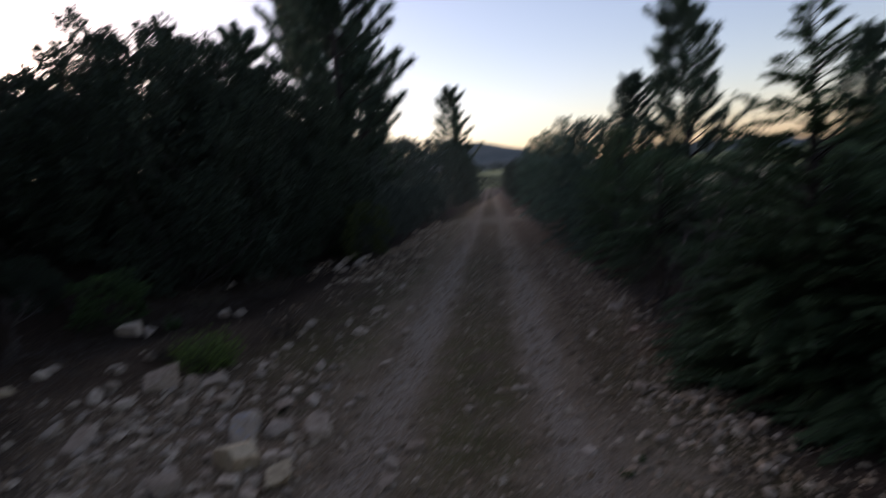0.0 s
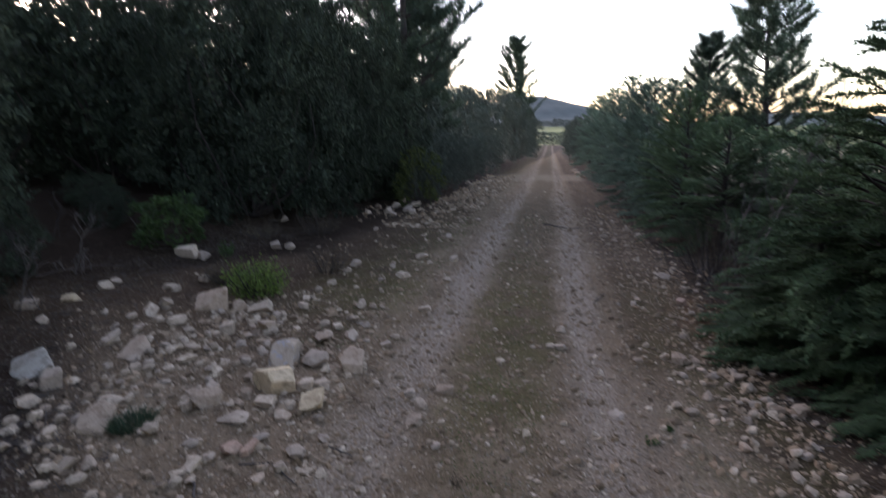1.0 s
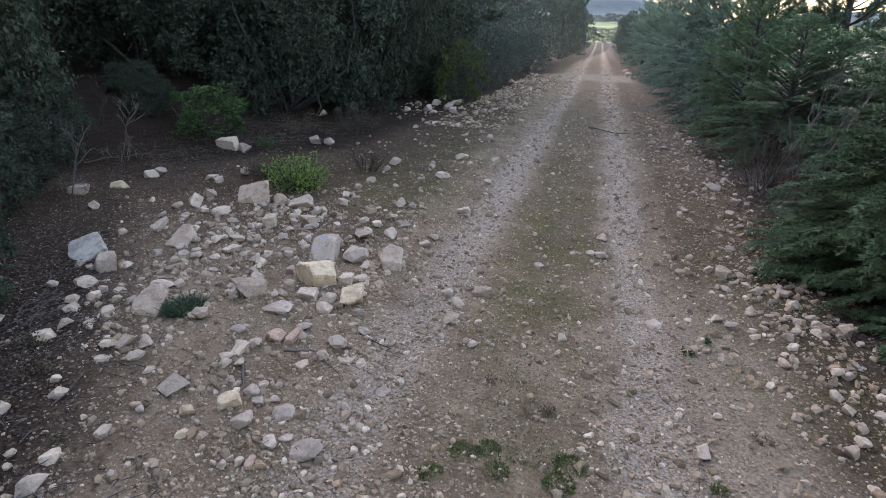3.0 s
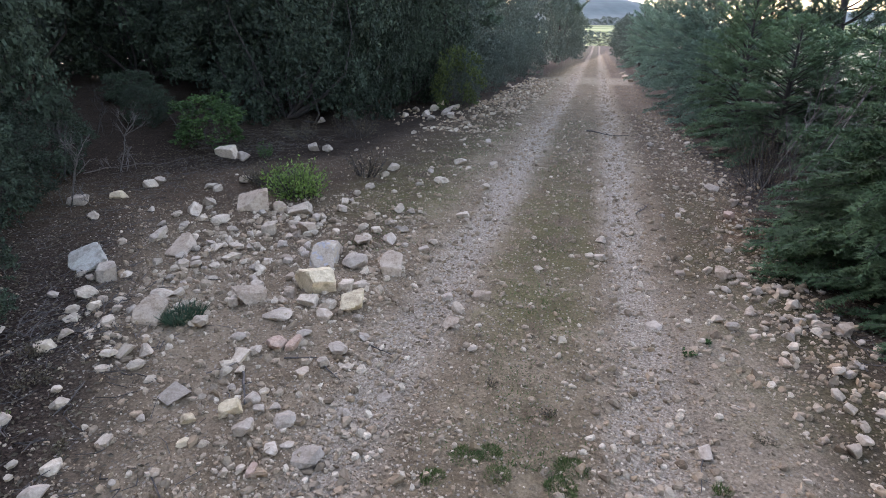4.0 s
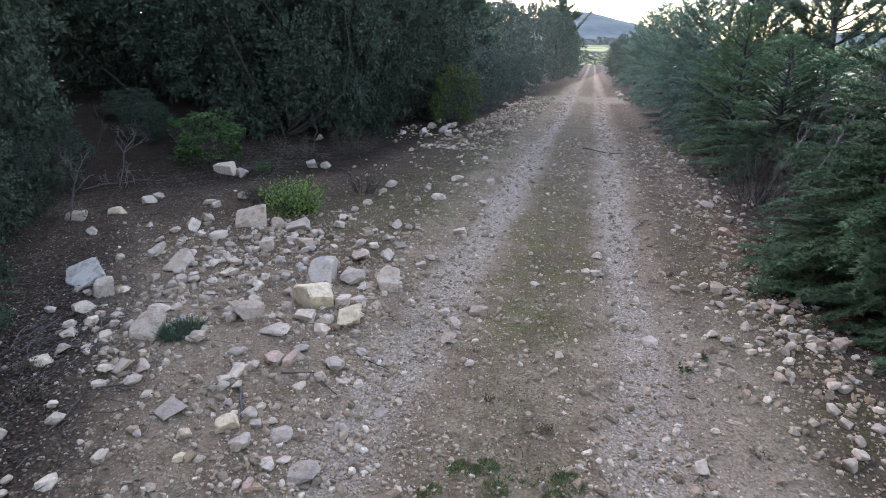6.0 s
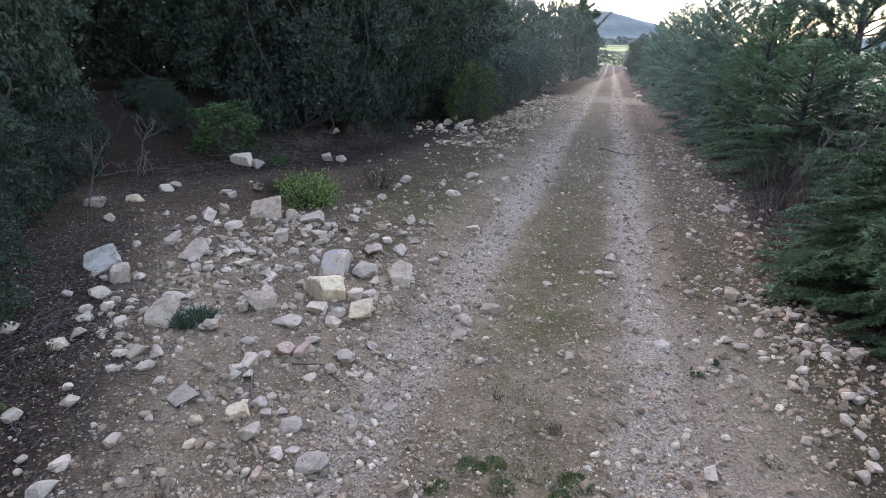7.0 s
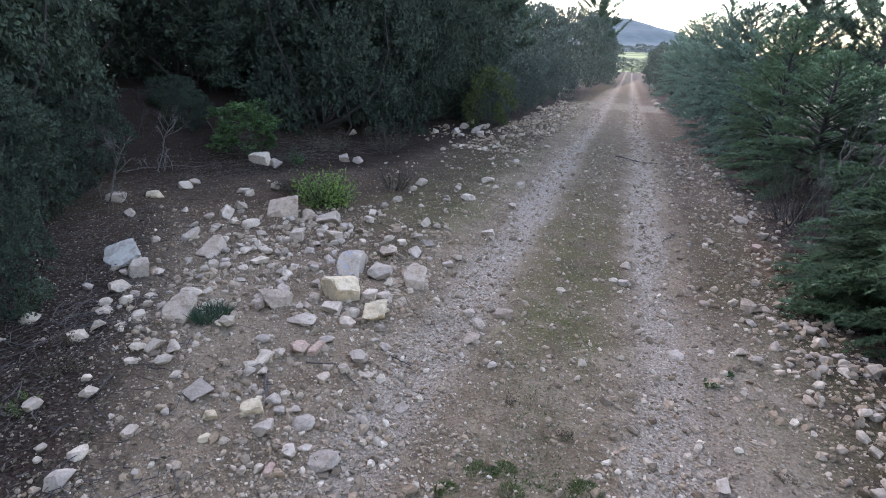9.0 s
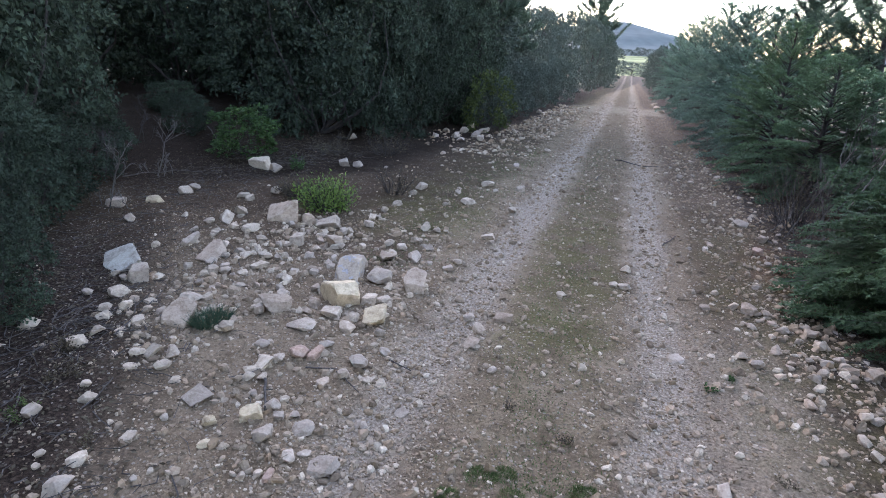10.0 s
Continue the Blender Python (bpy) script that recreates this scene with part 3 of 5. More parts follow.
oak_near = oak_shrub(3, 2600, 13, 0.036, OAK_LEAF)
oak_far = oak_shrub(8, 900, 9, 0.062, HAZED_LEAF, flare=0.95, lobes=30, core=500)
oak_wide = oak_shrub(15, 3000, 13, 0.034, OAK_LEAF, lobes=40)
oak_back = oak_shrub(23, 1050, 10, 0.058, OAK_LEAF, core=1200)
green_shrub = oak_shrub(29, 420, 12, 0.085, FRESH_LEAF, "green_shrub", "bushy fresh green shrub at the wood edge", "shrub", "", lobes=22, core=300)
olive_shrub = oak_shrub(41, 420, 10, 0.080, OLIVE_LEAF, "olive_shrub", "slim yellowish green shrub leaning out of the hedge", "shrub", "", lobes=18, core=200)
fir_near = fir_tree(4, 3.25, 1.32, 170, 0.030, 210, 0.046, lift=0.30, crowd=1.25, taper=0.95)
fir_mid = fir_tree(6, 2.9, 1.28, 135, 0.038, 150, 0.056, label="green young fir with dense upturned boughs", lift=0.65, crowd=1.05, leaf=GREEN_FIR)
fir_far = fir_tree(9, 3.6, 1.38, 130, 0.050, 100, 0.074, label="blue-green young fir at the track edge", lift=0.7, crowd=1.0, leaf=HAZED_BLUE_FIR)
fir_open = fir_tree(17, 3.6, 1.15, 80, 0.045, 120, 0.055, label="slender cedar with open spiky boughs", lift=0.55, leaf=HAZED_BLUE_FIR)
pine = pine_tree(5)

# left side: evergreen oaks, a gap with a side path, then a hedge along the track
settle(oak_near, -7.5, 5.0, 1.7, 2.5, 20)
# next three oaks: added beyond the left edge of view to block sky light
plant(oak_back, -8.9, 2.8, 2.3, 3.45, 75)
plant(oak_back, -7.6, 0.4, 1.9, 3.0, 140)
plant(oak_back, -11.5, 5.2, 2.6, 3.8, 215)
plant(oak_far, -20.0, 18.0, 4.0, 2.5, 75)
plant(oak_far, -23.0, 15.5, 4.0, 2.6, 5)
plant(oak_far, -17.0, 23.5, 4.0, 2.6, 255)
plant(oak_far, -13.0, 2.4, 3.4, 4.6, 35)
plant(oak_far, -14.5, 10.4, 3.2, 4.2, 165)
plant(oak_back, -6.25, 4.75, 0.60, 0.42, 15)
plant(oak_back, -6.75, 5.65, 0.62, 0.52, 190)
plant(oak_back, -8.8, 9.6, 0.6, 0.32, 50)
plant(oak_back, -7.6, 8.6, 0.45, 0.35, 110)
plant(oak_far, -13.5, 8.0, 3.0, 3.0, 45)
plant(oak_back, -4.9, 1.5, 1.3, 1.5, 190)
settle(oak_wide, -6.6, 11.7, 2.2, 2.75, 75)
plant(oak_near, -5.9, 13.6, 1.75, 2.6, 140)
plant(oak_wide, -5.6, 16.6, 1.8, 2.6, 220)
settle(oak_back, -8.9, 13.8, 2.2, 3.05, 300)
plant(oak_back, -11.8, 14.6, 2.5, 2.6, 10)
plant(oak_back, -12.6, 10.4, 2.3, 2.6, 80)
plant(oak_back, -9.6, 6.2, 1.9, 2.1, 130)
plant(oak_back, -7.4, 15.8, 2.0, 2.6, 170)
plant(oak_back, -10.9, 12.4, 2.0, 2.4, 210)
plant(oak_far, -13.6, 17.5, 3.2, 2.8, 130)
plant(oak_far, -18.5, 21.0, 4.0, 3.2, 60)
plant(oak_far, -15.5, 18.0, 3.0, 2.6, 50)
plant(oak_far, -16.0, 12.0, 3.0, 2.6, 250)
plant(oak_far, -11.5, 19.5, 3.0, 2.7, 90)
plant(oak_far, -17.5, 14.2, 3.0, 1.9, 15)
plant(oak_far, -19.5, 12.0, 3.4, 2.4, 165)
plant(oak_far, -15.0, 16.0, 2.6, 1.9, 115)
plant(oak_far, -8.6, 19.0, 2.2, 2.2, 75)
plant(oak_far, -10.4, 16.6, 2.0, 1.9, 205)
plant(oak_back, -4.15, 2.55, 0.42, 0.42, 25)
plant(oak_back, -4.9, 3.0, 0.5, 0.5, 145)
plant(oak_back, -5.9, 3.9, 0.7, 0.75, 285)
settle(green_shrub, -6.15, 8.2, 0.72, 0.43, 40)
settle(olive_shrub, -3.7, 15.9, 0.75, 0.85, 60)
# eight unseen oaks added behind the camera to block sky light from there
plant(oak_far, -5.6, -1.6, 1.9, 2.6, 60)
plant(oak_far, -5.4, -5.5, 2.0, 2.6, 150)
plant(oak_far, -3.5, -9.5, 2.2, 2.6, 240)
plant(oak_far, 4.6, -3.5, 2.0, 2.2, 330)
plant(oak_far, 4.4, -8.0, 2.0, 2.4, 20)
plant(oak_far, -1.9, -5.6, 2.4, 3.8, 100)
plant(oak_far, 1.9, -5.9, 2.4, 3.8, 200)
plant(oak_far, 0.0, -8.4, 3.0, 4.4, 300)
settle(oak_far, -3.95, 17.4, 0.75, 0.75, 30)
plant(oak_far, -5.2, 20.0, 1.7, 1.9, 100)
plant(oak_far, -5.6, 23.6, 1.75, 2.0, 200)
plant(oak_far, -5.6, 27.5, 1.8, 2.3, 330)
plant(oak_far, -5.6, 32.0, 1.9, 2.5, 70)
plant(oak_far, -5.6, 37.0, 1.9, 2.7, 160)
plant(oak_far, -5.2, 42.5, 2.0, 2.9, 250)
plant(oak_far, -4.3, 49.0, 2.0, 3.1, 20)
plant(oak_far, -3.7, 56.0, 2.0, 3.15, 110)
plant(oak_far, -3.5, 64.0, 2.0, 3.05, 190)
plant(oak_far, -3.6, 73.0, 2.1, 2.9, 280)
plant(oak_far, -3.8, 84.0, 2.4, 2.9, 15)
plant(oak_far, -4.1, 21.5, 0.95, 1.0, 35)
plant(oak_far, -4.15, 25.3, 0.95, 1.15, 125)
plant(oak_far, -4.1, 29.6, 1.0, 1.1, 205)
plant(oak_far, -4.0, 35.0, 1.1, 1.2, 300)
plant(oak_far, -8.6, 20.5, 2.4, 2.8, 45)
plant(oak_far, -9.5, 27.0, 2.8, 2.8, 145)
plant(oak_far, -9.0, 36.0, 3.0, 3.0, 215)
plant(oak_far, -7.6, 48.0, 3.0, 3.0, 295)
plant(oak_back, -5.0, 17.4, 1.35, 2.0, 320)
settle(pine, -4.55, 18.6, 2.1, 2.3, 15)
plant(pine, -5.2, 23.4, 1.6, 1.8, 215)
plant(pine, -6.4, 20.5, 2.0, 2.1, 130)
plant(pine, -6.6, 15.2, 1.35, 1.3, 100)
plant(pine, -9.2, 16.8, 1.4, 1.3, 200)
plant(pine, -3.65, 58.0, 2.2, 2.4, 60)

# right side: firs and young pines along the edge
settle(fir_near, 2.80, 5.15, 1.12, 1.0, 35)
plant(fir_near, 2.62, 5.85, 0.85, 0.42, 260)
plant(fir_near, 2.75, 4.60, 0.85, 0.55, 310)
plant(fir_near, 2.95, 4.05, 0.85, 0.55, 100)
plant(fir_mid, 3.45, 4.1, 1.0, 0.70, 190)
plant(fir_mid, 3.6, 6.2, 1.0, 0.65, 120)
settle(fir_mid, 3.85, 8.5, 1.05, 0.72, 200)
plant(fir_mid, 2.95, 10.2, 1.05, 0.74, 250)
plant(fir_mid, 4.15, 9.9, 1.0, 0.66, 150)
plant(fir_mid, 5.0, 8.6, 1.1, 0.66, 330)
plant(fir_mid, 4.5, 6.6, 0.95, 0.80, 40)
plant(fir_mid, 4.9, 4.0, 1.2, 0.84, 70)
settle(fir_far, 4.6, 1.5, 1.1, 0.8, 20)
plant(fir_mid, 3.9, 11.9, 0.9, 0.66, 280)
plant(fir_mid, 2.8, 12.5, 0.95, 0.96, 40)
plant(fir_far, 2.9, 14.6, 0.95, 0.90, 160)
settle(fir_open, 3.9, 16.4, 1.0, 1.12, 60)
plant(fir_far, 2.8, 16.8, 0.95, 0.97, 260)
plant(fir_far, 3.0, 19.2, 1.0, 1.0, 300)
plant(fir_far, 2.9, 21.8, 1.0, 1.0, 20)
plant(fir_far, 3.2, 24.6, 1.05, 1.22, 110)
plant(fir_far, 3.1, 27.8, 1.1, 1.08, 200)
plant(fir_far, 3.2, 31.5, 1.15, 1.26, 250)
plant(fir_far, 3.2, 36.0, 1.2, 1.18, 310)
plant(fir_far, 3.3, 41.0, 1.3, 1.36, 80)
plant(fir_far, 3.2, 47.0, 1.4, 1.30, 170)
plant(oak_far, 3.2, 55.0, 1.8, 2.1, 60)
plant(oak_far, 3.4, 63.0, 2.0, 2.2, 210)
plant(oak_far, 3.9, 73.0, 2.5, 2.2, 310)
plant(oak_far, 4.6, 88.0, 2.9, 2.3, 120)
plant(oak_far, 5.9, 106.0, 3.8, 2.9, 30)
plant(pine, 4.6, 12.9, 1.05, 1.12, 250, 3)
plant(pine, 3.9, 15.5, 0.8, 0.88, 330)
plant(pine, 6.7, 10.8, 0.65, 0.78, 45)
plant(oak_far, 1.0, 205.0, 9.0, 2.3, 240)
# trees on the far meadow's edges
plant(oak_far, -4.7, 106.0, 3.6, 3.4, 200)
for far_x, far_y, wide, tall in ((-34, 628, 9, 3.6), (-20, 636, 7, 4.2), (-7, 630, 9, 3.2), (6, 640, 7, 4.4), (18, 632, 9, 3.8), (33, 638, 8, 4.4), (47, 630, 10, 3.6), (63, 636, 9, 4.6)):
    plant(oak_far, far_x, far_y, wide, tall, far_x * 7)


# ---- stones ----
def ball(level):
    """Corners and triangles of a round template."""
    bm = bmesh.new()
    bmesh.ops.create_icosphere(bm, subdivisions=level, radius=1.0)
    v, f = np.array([p.co[:] for p in bm.verts]), np.array([[c.index for c in q.verts] for q in bm.faces])
    bm.free()
    return v, f


BALLS = {level: ball(level) for level in (3, 4)}


def rock_mesh(name, seed, material, kind, level):
    """A weathered angular stone in a unit box on its base: flat faces cut from a ball, their edges worn.
    kind 0: squarish block, 1: flat split slab, 2: lump with many faces."""
    rng = np.random.default_rng(seed)
    d, tri = BALLS[level]
    box = np.array([[1, 0, 0], [-1, 0, 0], [0, 1, 0], [0, -1, 0], [0, 0, 1], [0, 0, -1]], float)
    slack, cuts = ((0.17, 4), (0.30, 6), (0.45, 9))[kind]
    n = unit(np.vstack([box + slack * rng.normal(size=(6, 3)), rng.normal(size=(cuts, 3))]))
    h = np.append(0.80 + 0.25 * rng.random(6), 0.80 + 0.32 * rng.random(cuts))
    r = (np.maximum(d @ n.T / h, 1e-3) ** 160).sum(1) ** (-1 / 160)
    v = d * r[:, None]
    rough = np.array([noise.noise_vector(Vector(p) * 2.2 + Vector((seed, 0, 0)))[:] for p in v]) * 0.034
    rough += np.array([noise.noise_vector(Vector(p) * 6.0 + Vector((0, seed, 0)))[:] for p in v]) * 0.014
    v = v + rough
    lo, hi = v.min(0), v.max(0)
    v = (v - (lo + hi) / 2) / (hi - lo)
    v[:, 2] += 0.5
    return mesh_of(name, v, tri, material)


ROCK_WORDS = {"pale": "pale limestone rock", "grey": "grey limestone rock", "cream": "cream yellow limestone rock", "tan": "tan brown limestone rock", "pink": "pinkish brown sandstone rock", "blue": "bluish grey limestone slab", "stain": "tan flat-topped rock with a bluish stain"}
ROCK_MESHES = {}
rock_count = [0]


def rock(x, y, wide, deep, high, turn, tone, shape=None, lean=None):
    """One loose stone, sunk a little into the soil."""
    rock_count[0] += 1
    k = rock_count[0]
    tilt = random.Random(k)
    key = (tone, k * 7 % 9 if shape is None else shape, 4 if wide > 0.10 else 3)
    if key not in ROCK_MESHES:
        ROCK_MESHES[key] = rock_mesh("rock", 13 * key[1] + len(tone), STONES[tone], key[1] % 3, key[2])
    ob = new("rock", ROCK_MESHES[key])
    rx, ry = lean or (tilt.uniform(-8, 22), tilt.uniform(-14, 14))
    ob.matrix_basis = pose(x, y, float(ground_z(x, y)) - 0.20 * high, rx, ry) @ pose(0, 0, 0, 0, 0, turn + tilt.uniform(-40, 40) * (shape is None)) @ Matrix.Diagonal((wide * 1.05, deep * 1.05, high * 1.15, 1))
    size = "large" if wide > 0.26 else "fist-sized" if wide < 0.13 else "angular"
    tagged(ob, size + " " + ROCK_WORDS[tone] + " lying on dry soil", "rock", "loose rocks beside the track")


rock(-4.22, 3.74, 0.42, 0.30, 0.15, -32, "blue", 3, (30, 8))
rock(-3.73, 3.20, 0.184, 0.138, 0.088, 55, "pale")
rock(-3.83, 3.49, 0.195, 0.146, 0.137, 54, "grey")
rock(-4.05, 3.47, 0.089, 0.067, 0.040, 60, "pale")
rock(-3.64, 2.98, 0.105, 0.079, 0.055, 56, "pale")
rock(-3.52, 2.86, 0.110, 0.083, 0.032, 61, "pale")
rock(-3.33, 2.63, 0.111, 0.084, 0.061, 40, "pale")
rock(-3.99, 3.13, 0.083, 0.062, 0.057, 51, "grey")
rock(-3.33, 2.47, 0.115, 0.086, 0.073, 64, "pale")
rock(-3.85, 2.54, 0.153, 0.115, 0.078, 60, "pale")
rock(-3.27, 3.02, 0.086, 0.065, 0.049, 56, "pale")
rock(-3.18, 2.83, 0.107, 0.080, 0.038, 39, "pale")
rock(-3.19, 2.69, 0.080, 0.060, 0.027, 49, "pale")
rock(-2.87, 2.51, 0.105, 0.079, 0.039, 42, "pale")
rock(-2.80, 2.58, 0.129, 0.097, 0.037, 48, "pale")
rock(-2.69, 2.63, 0.091, 0.155, 0.055, 47, "pale")
rock(-2.63, 2.47, 0.102, 0.077, 0.045, 35, "pale")
rock(-2.81, 2.39, 0.087, 0.065, 0.025, 42, "pale")
rock(-3.75, 3.62, 0.129, 0.097, 0.037, 40, "pale")
rock(-3.68, 4.28, 0.25, 0.36, 0.08, 30, "tan", 1, (18, 0))
rock(-3.36, 3.85, 0.112, 0.084, 0.079, 47, "pale")
rock(-4.05, 4.41, 0.138, 0.219, 0.083, 34, "grey")
rock(-4.30, 4.21, 0.091, 0.068, 0.072, 52, "pale")
rock(-2.98, 3.03, 0.193, 0.280, 0.116, 35, "tan")
rock(-3.13, 3.31, 0.190, 0.142, 0.054, 46, "pale")
rock(-2.53, 3.01, 0.123, 0.092, 0.077, 31, "pale")
rock(-2.91, 1.82, 0.101, 0.075, 0.047, 45, "grey")
rock(-2.77, 2.04, 0.119, 0.089, 0.052, 62, "pale")
rock(-2.89, 2.14, 0.062, 0.074, 0.037, 46, "pale")
rock(-2.29, 1.85, 0.102, 0.077, 0.033, 44, "pale")
rock(-1.87, 1.93, 0.071, 0.053, 0.031, 55, "cream")
rock(-1.97, 2.10, 0.082, 0.061, 0.046, 51, "cream")
rock(-2.20, 2.28, 0.160, 0.152, 0.035, 38, "grey")
rock(-2.29, 1.45, 0.137, 0.103, 0.056, 68, "grey")
rock(-2.56, 1.58, 0.051, 0.038, 0.031, 59, "pale")
rock(-2.50, 1.51, 0.044, 0.033, 0.020, 62, "pale")
rock(-2.00, 1.61, 0.049, 0.037, 0.036, 43, "grey")
rock(-2.19, 1.47, 0.042, 0.032, 0.031, 66, "pale")
rock(-3.09, 4.84, 0.176, 0.132, 0.114, 37, "pale")
rock(-2.73, 4.99, 0.178, 0.133, 0.120, 40, "tan")
rock(-2.80, 4.88, 0.117, 0.088, 0.065, 39, "tan")
rock(-3.05, 5.51, 0.271, 0.204, 0.090, 24, "pale")
rock(-3.33, 5.48, 0.183, 0.137, 0.125, 28, "tan")
rock(-3.62, 5.50, 0.36, 0.32, 0.22, 25, "tan", 7, (10, -6))
rock(-3.75, 4.99, 0.124, 0.210, 0.074, 28, "pale")
rock(-4.21, 5.20, 0.175, 0.297, 0.105, 28, "pale")
rock(-4.24, 5.49, 0.149, 0.112, 0.119, 33, "pale")
rock(-4.44, 5.95, 0.131, 0.098, 0.066, 39, "pale")
rock(-4.68, 6.13, 0.104, 0.177, 0.063, 25, "pale")
rock(-4.36, 6.46, 0.169, 0.127, 0.113, 38, "pale")
rock(-5.47, 7.69, 0.326, 0.245, 0.193, 31, "pale")
rock(-5.21, 7.74, 0.198, 0.337, 0.119, 29, "grey")
rock(-5.44, 5.42, 0.211, 0.158, 0.093, 52, "cream")
rock(-5.22, 4.82, 0.103, 0.175, 0.062, 47, "pale")
rock(-5.51, 5.99, 0.242, 0.182, 0.115, 38, "pale")
rock(-5.46, 6.15, 0.170, 0.127, 0.115, 41, "grey")
rock(-5.69, 5.04, 0.243, 0.183, 0.110, 53, "grey")
rock(-2.22, 4.34, 0.26, 0.34, 0.13, 14, "stain", 3, (36, 4))
rock(-2.05, 3.82, 0.29, 0.28, 0.21, 42, "cream", 6, (22, 14))
rock(-1.97, 3.53, 0.159, 0.119, 0.074, 17, "pale")
rock(-1.63, 3.60, 0.20, 0.18, 0.12, 30, "cream", 0, (30, 8))
rock(-1.88, 4.28, 0.181, 0.228, 0.109, 32, "grey")
rock(-1.55, 4.28, 0.19, 0.25, 0.13, 8, "tan", 6, (12, 0))
rock(-1.80, 4.91, 0.134, 0.228, 0.080, 27, "grey")
rock(-2.02, 4.75, 0.143, 0.231, 0.086, 20, "tan")
rock(-1.80, 3.82, 0.148, 0.111, 0.075, 27, "pale")
rock(-1.70, 3.91, 0.140, 0.105, 0.040, 11, "pale")
rock(-1.51, 3.39, 0.083, 0.063, 0.055, 13, "grey")
rock(-2.41, 3.45, 0.26, 0.20, 0.11, -20, "tan", 1, (16, 6))
rock(-2.17, 3.63, 0.109, 0.185, 0.065, 41, "tan")
rock(-2.16, 3.46, 0.097, 0.073, 0.046, 24, "tan")
rock(-2.50, 3.33, 0.097, 0.072, 0.076, 43, "grey")
rock(-2.06, 3.24, 0.208, 0.197, 0.046, 42, "grey")
rock(-1.89, 2.91, 0.146, 0.109, 0.076, 43, "pink")
rock(-1.78, 2.93, 0.084, 0.143, 0.050, 27, "pink")
rock(-1.99, 2.80, 0.075, 0.086, 0.045, 31, "grey")
rock(-2.18, 2.91, 0.110, 0.082, 0.031, 37, "grey")
rock(-2.03, 2.71, 0.133, 0.100, 0.041, 43, "pale")
rock(-1.96, 2.59, 0.064, 0.073, 0.039, 27, "pale")
rock(-1.47, 2.95, 0.105, 0.140, 0.063, 32, "grey")
rock(-1.48, 2.77, 0.079, 0.060, 0.060, 35, "pale")
rock(-1.34, 2.80, 0.093, 0.070, 0.027, 34, "pale")
rock(-1.38, 3.18, 0.102, 0.077, 0.033, 12, "grey")
rock(-1.77, 3.36, 0.126, 0.095, 0.059, 38, "tan")
rock(-1.97, 5.40, 0.134, 0.101, 0.058, 10, "pale")
rock(-2.19, 5.22, 0.120, 0.090, 0.060, 19, "pale")
rock(-3.04, 4.13, 0.167, 0.126, 0.056, 39, "pale")
rock(-3.29, 4.28, 0.141, 0.106, 0.045, 47, "pale")
rock(-3.14, 4.35, 0.098, 0.167, 0.059, 32, "pale")
rock(-2.97, 4.44, 0.099, 0.074, 0.069, 44, "pale")
rock(-3.94, 4.95, 0.137, 0.103, 0.062, 39, "pale")
rock(-3.45, 4.38, 0.101, 0.075, 0.058, 33, "grey")
rock(-1.80, 2.24, 0.128, 0.096, 0.072, 34, "cream")
rock(-1.62, 2.09, 0.127, 0.095, 0.064, 29, "grey")
rock(-1.45, 2.22, 0.124, 0.118, 0.027, 22, "grey")
rock(-1.64, 2.27, 0.064, 0.048, 0.040, 27, "grey")
rock(-1.56, 2.31, 0.064, 0.048, 0.032, 38, "grey")
rock(-1.41, 2.00, 0.064, 0.090, 0.038, 46, "grey")
rock(-1.22, 2.02, 0.148, 0.141, 0.033, 22, "grey")
rock(-1.35, 2.06, 0.076, 0.057, 0.022, 22, "grey")
rock(-1.48, 1.85, 0.056, 0.042, 0.034, 49, "pale")
rock(-1.43, 1.85, 0.050, 0.085, 0.030, 38, "pink")
rock(-1.55, 1.81, 0.050, 0.037, 0.037, 37, "pale")
rock(-1.19, 2.40, 0.070, 0.067, 0.015, 19, "grey")
rock(-1.02, 2.60, 0.080, 0.076, 0.018, 23, "grey")
rock(-1.92, 2.43, 0.062, 0.046, 0.030, 45, "grey")
rock(-1.69, 2.41, 0.060, 0.045, 0.045, 33, "pale")
rock(-1.57, 2.66, 0.092, 0.069, 0.026, 28, "tan")
rock(-0.69, 3.95, 0.142, 0.107, 0.061, -1, "tan")
rock(-0.83, 3.50, 0.138, 0.104, 0.050, 23, "tan")
rock(-0.83, 3.72, 0.077, 0.131, 0.046, 1, "pale")
rock(-0.97, 3.90, 0.099, 0.074, 0.047, 14, "grey")
rock(-1.38, 4.99, 0.100, 0.075, 0.057, 23, "pale")
rock(-1.40, 4.78, 0.108, 0.081, 0.052, 7, "grey")
rock(0.22, 5.49, 0.123, 0.092, 0.059, 3, "pale")
rock(0.11, 5.00, 0.083, 0.062, 0.044, 9, "pale")
rock(0.21, 4.99, 0.113, 0.085, 0.052, 1, "pale")
rock(-0.32, 4.58, 0.088, 0.066, 0.033, 11, "pale")
rock(-1.24, 7.08, 0.133, 0.100, 0.090, 0, "pale")
rock(-1.34, 8.23, 0.152, 0.114, 0.079, 8, "pale")
rock(-1.88, 8.35, 0.209, 0.157, 0.091, 4, "pale")
rock(-1.86, 7.16, 0.198, 0.149, 0.082, 23, "pale")
rock(-1.27, 5.89, 0.152, 0.114, 0.059, 7, "pale")
rock(-2.01, 5.87, 0.131, 0.098, 0.074, 18, "grey")
rock(-0.61, 3.20, 0.068, 0.051, 0.034, 22, "grey")
rock(-2.02, 5.14, 0.106, 0.079, 0.061, 30, "pale")
rock(1.42, 4.57, 0.107, 0.080, 0.056, -6, "grey")
rock(1.29, 4.21, 0.066, 0.113, 0.040, -18, "tan")
rock(1.21, 4.90, 0.143, 0.108, 0.085, -14, "tan")
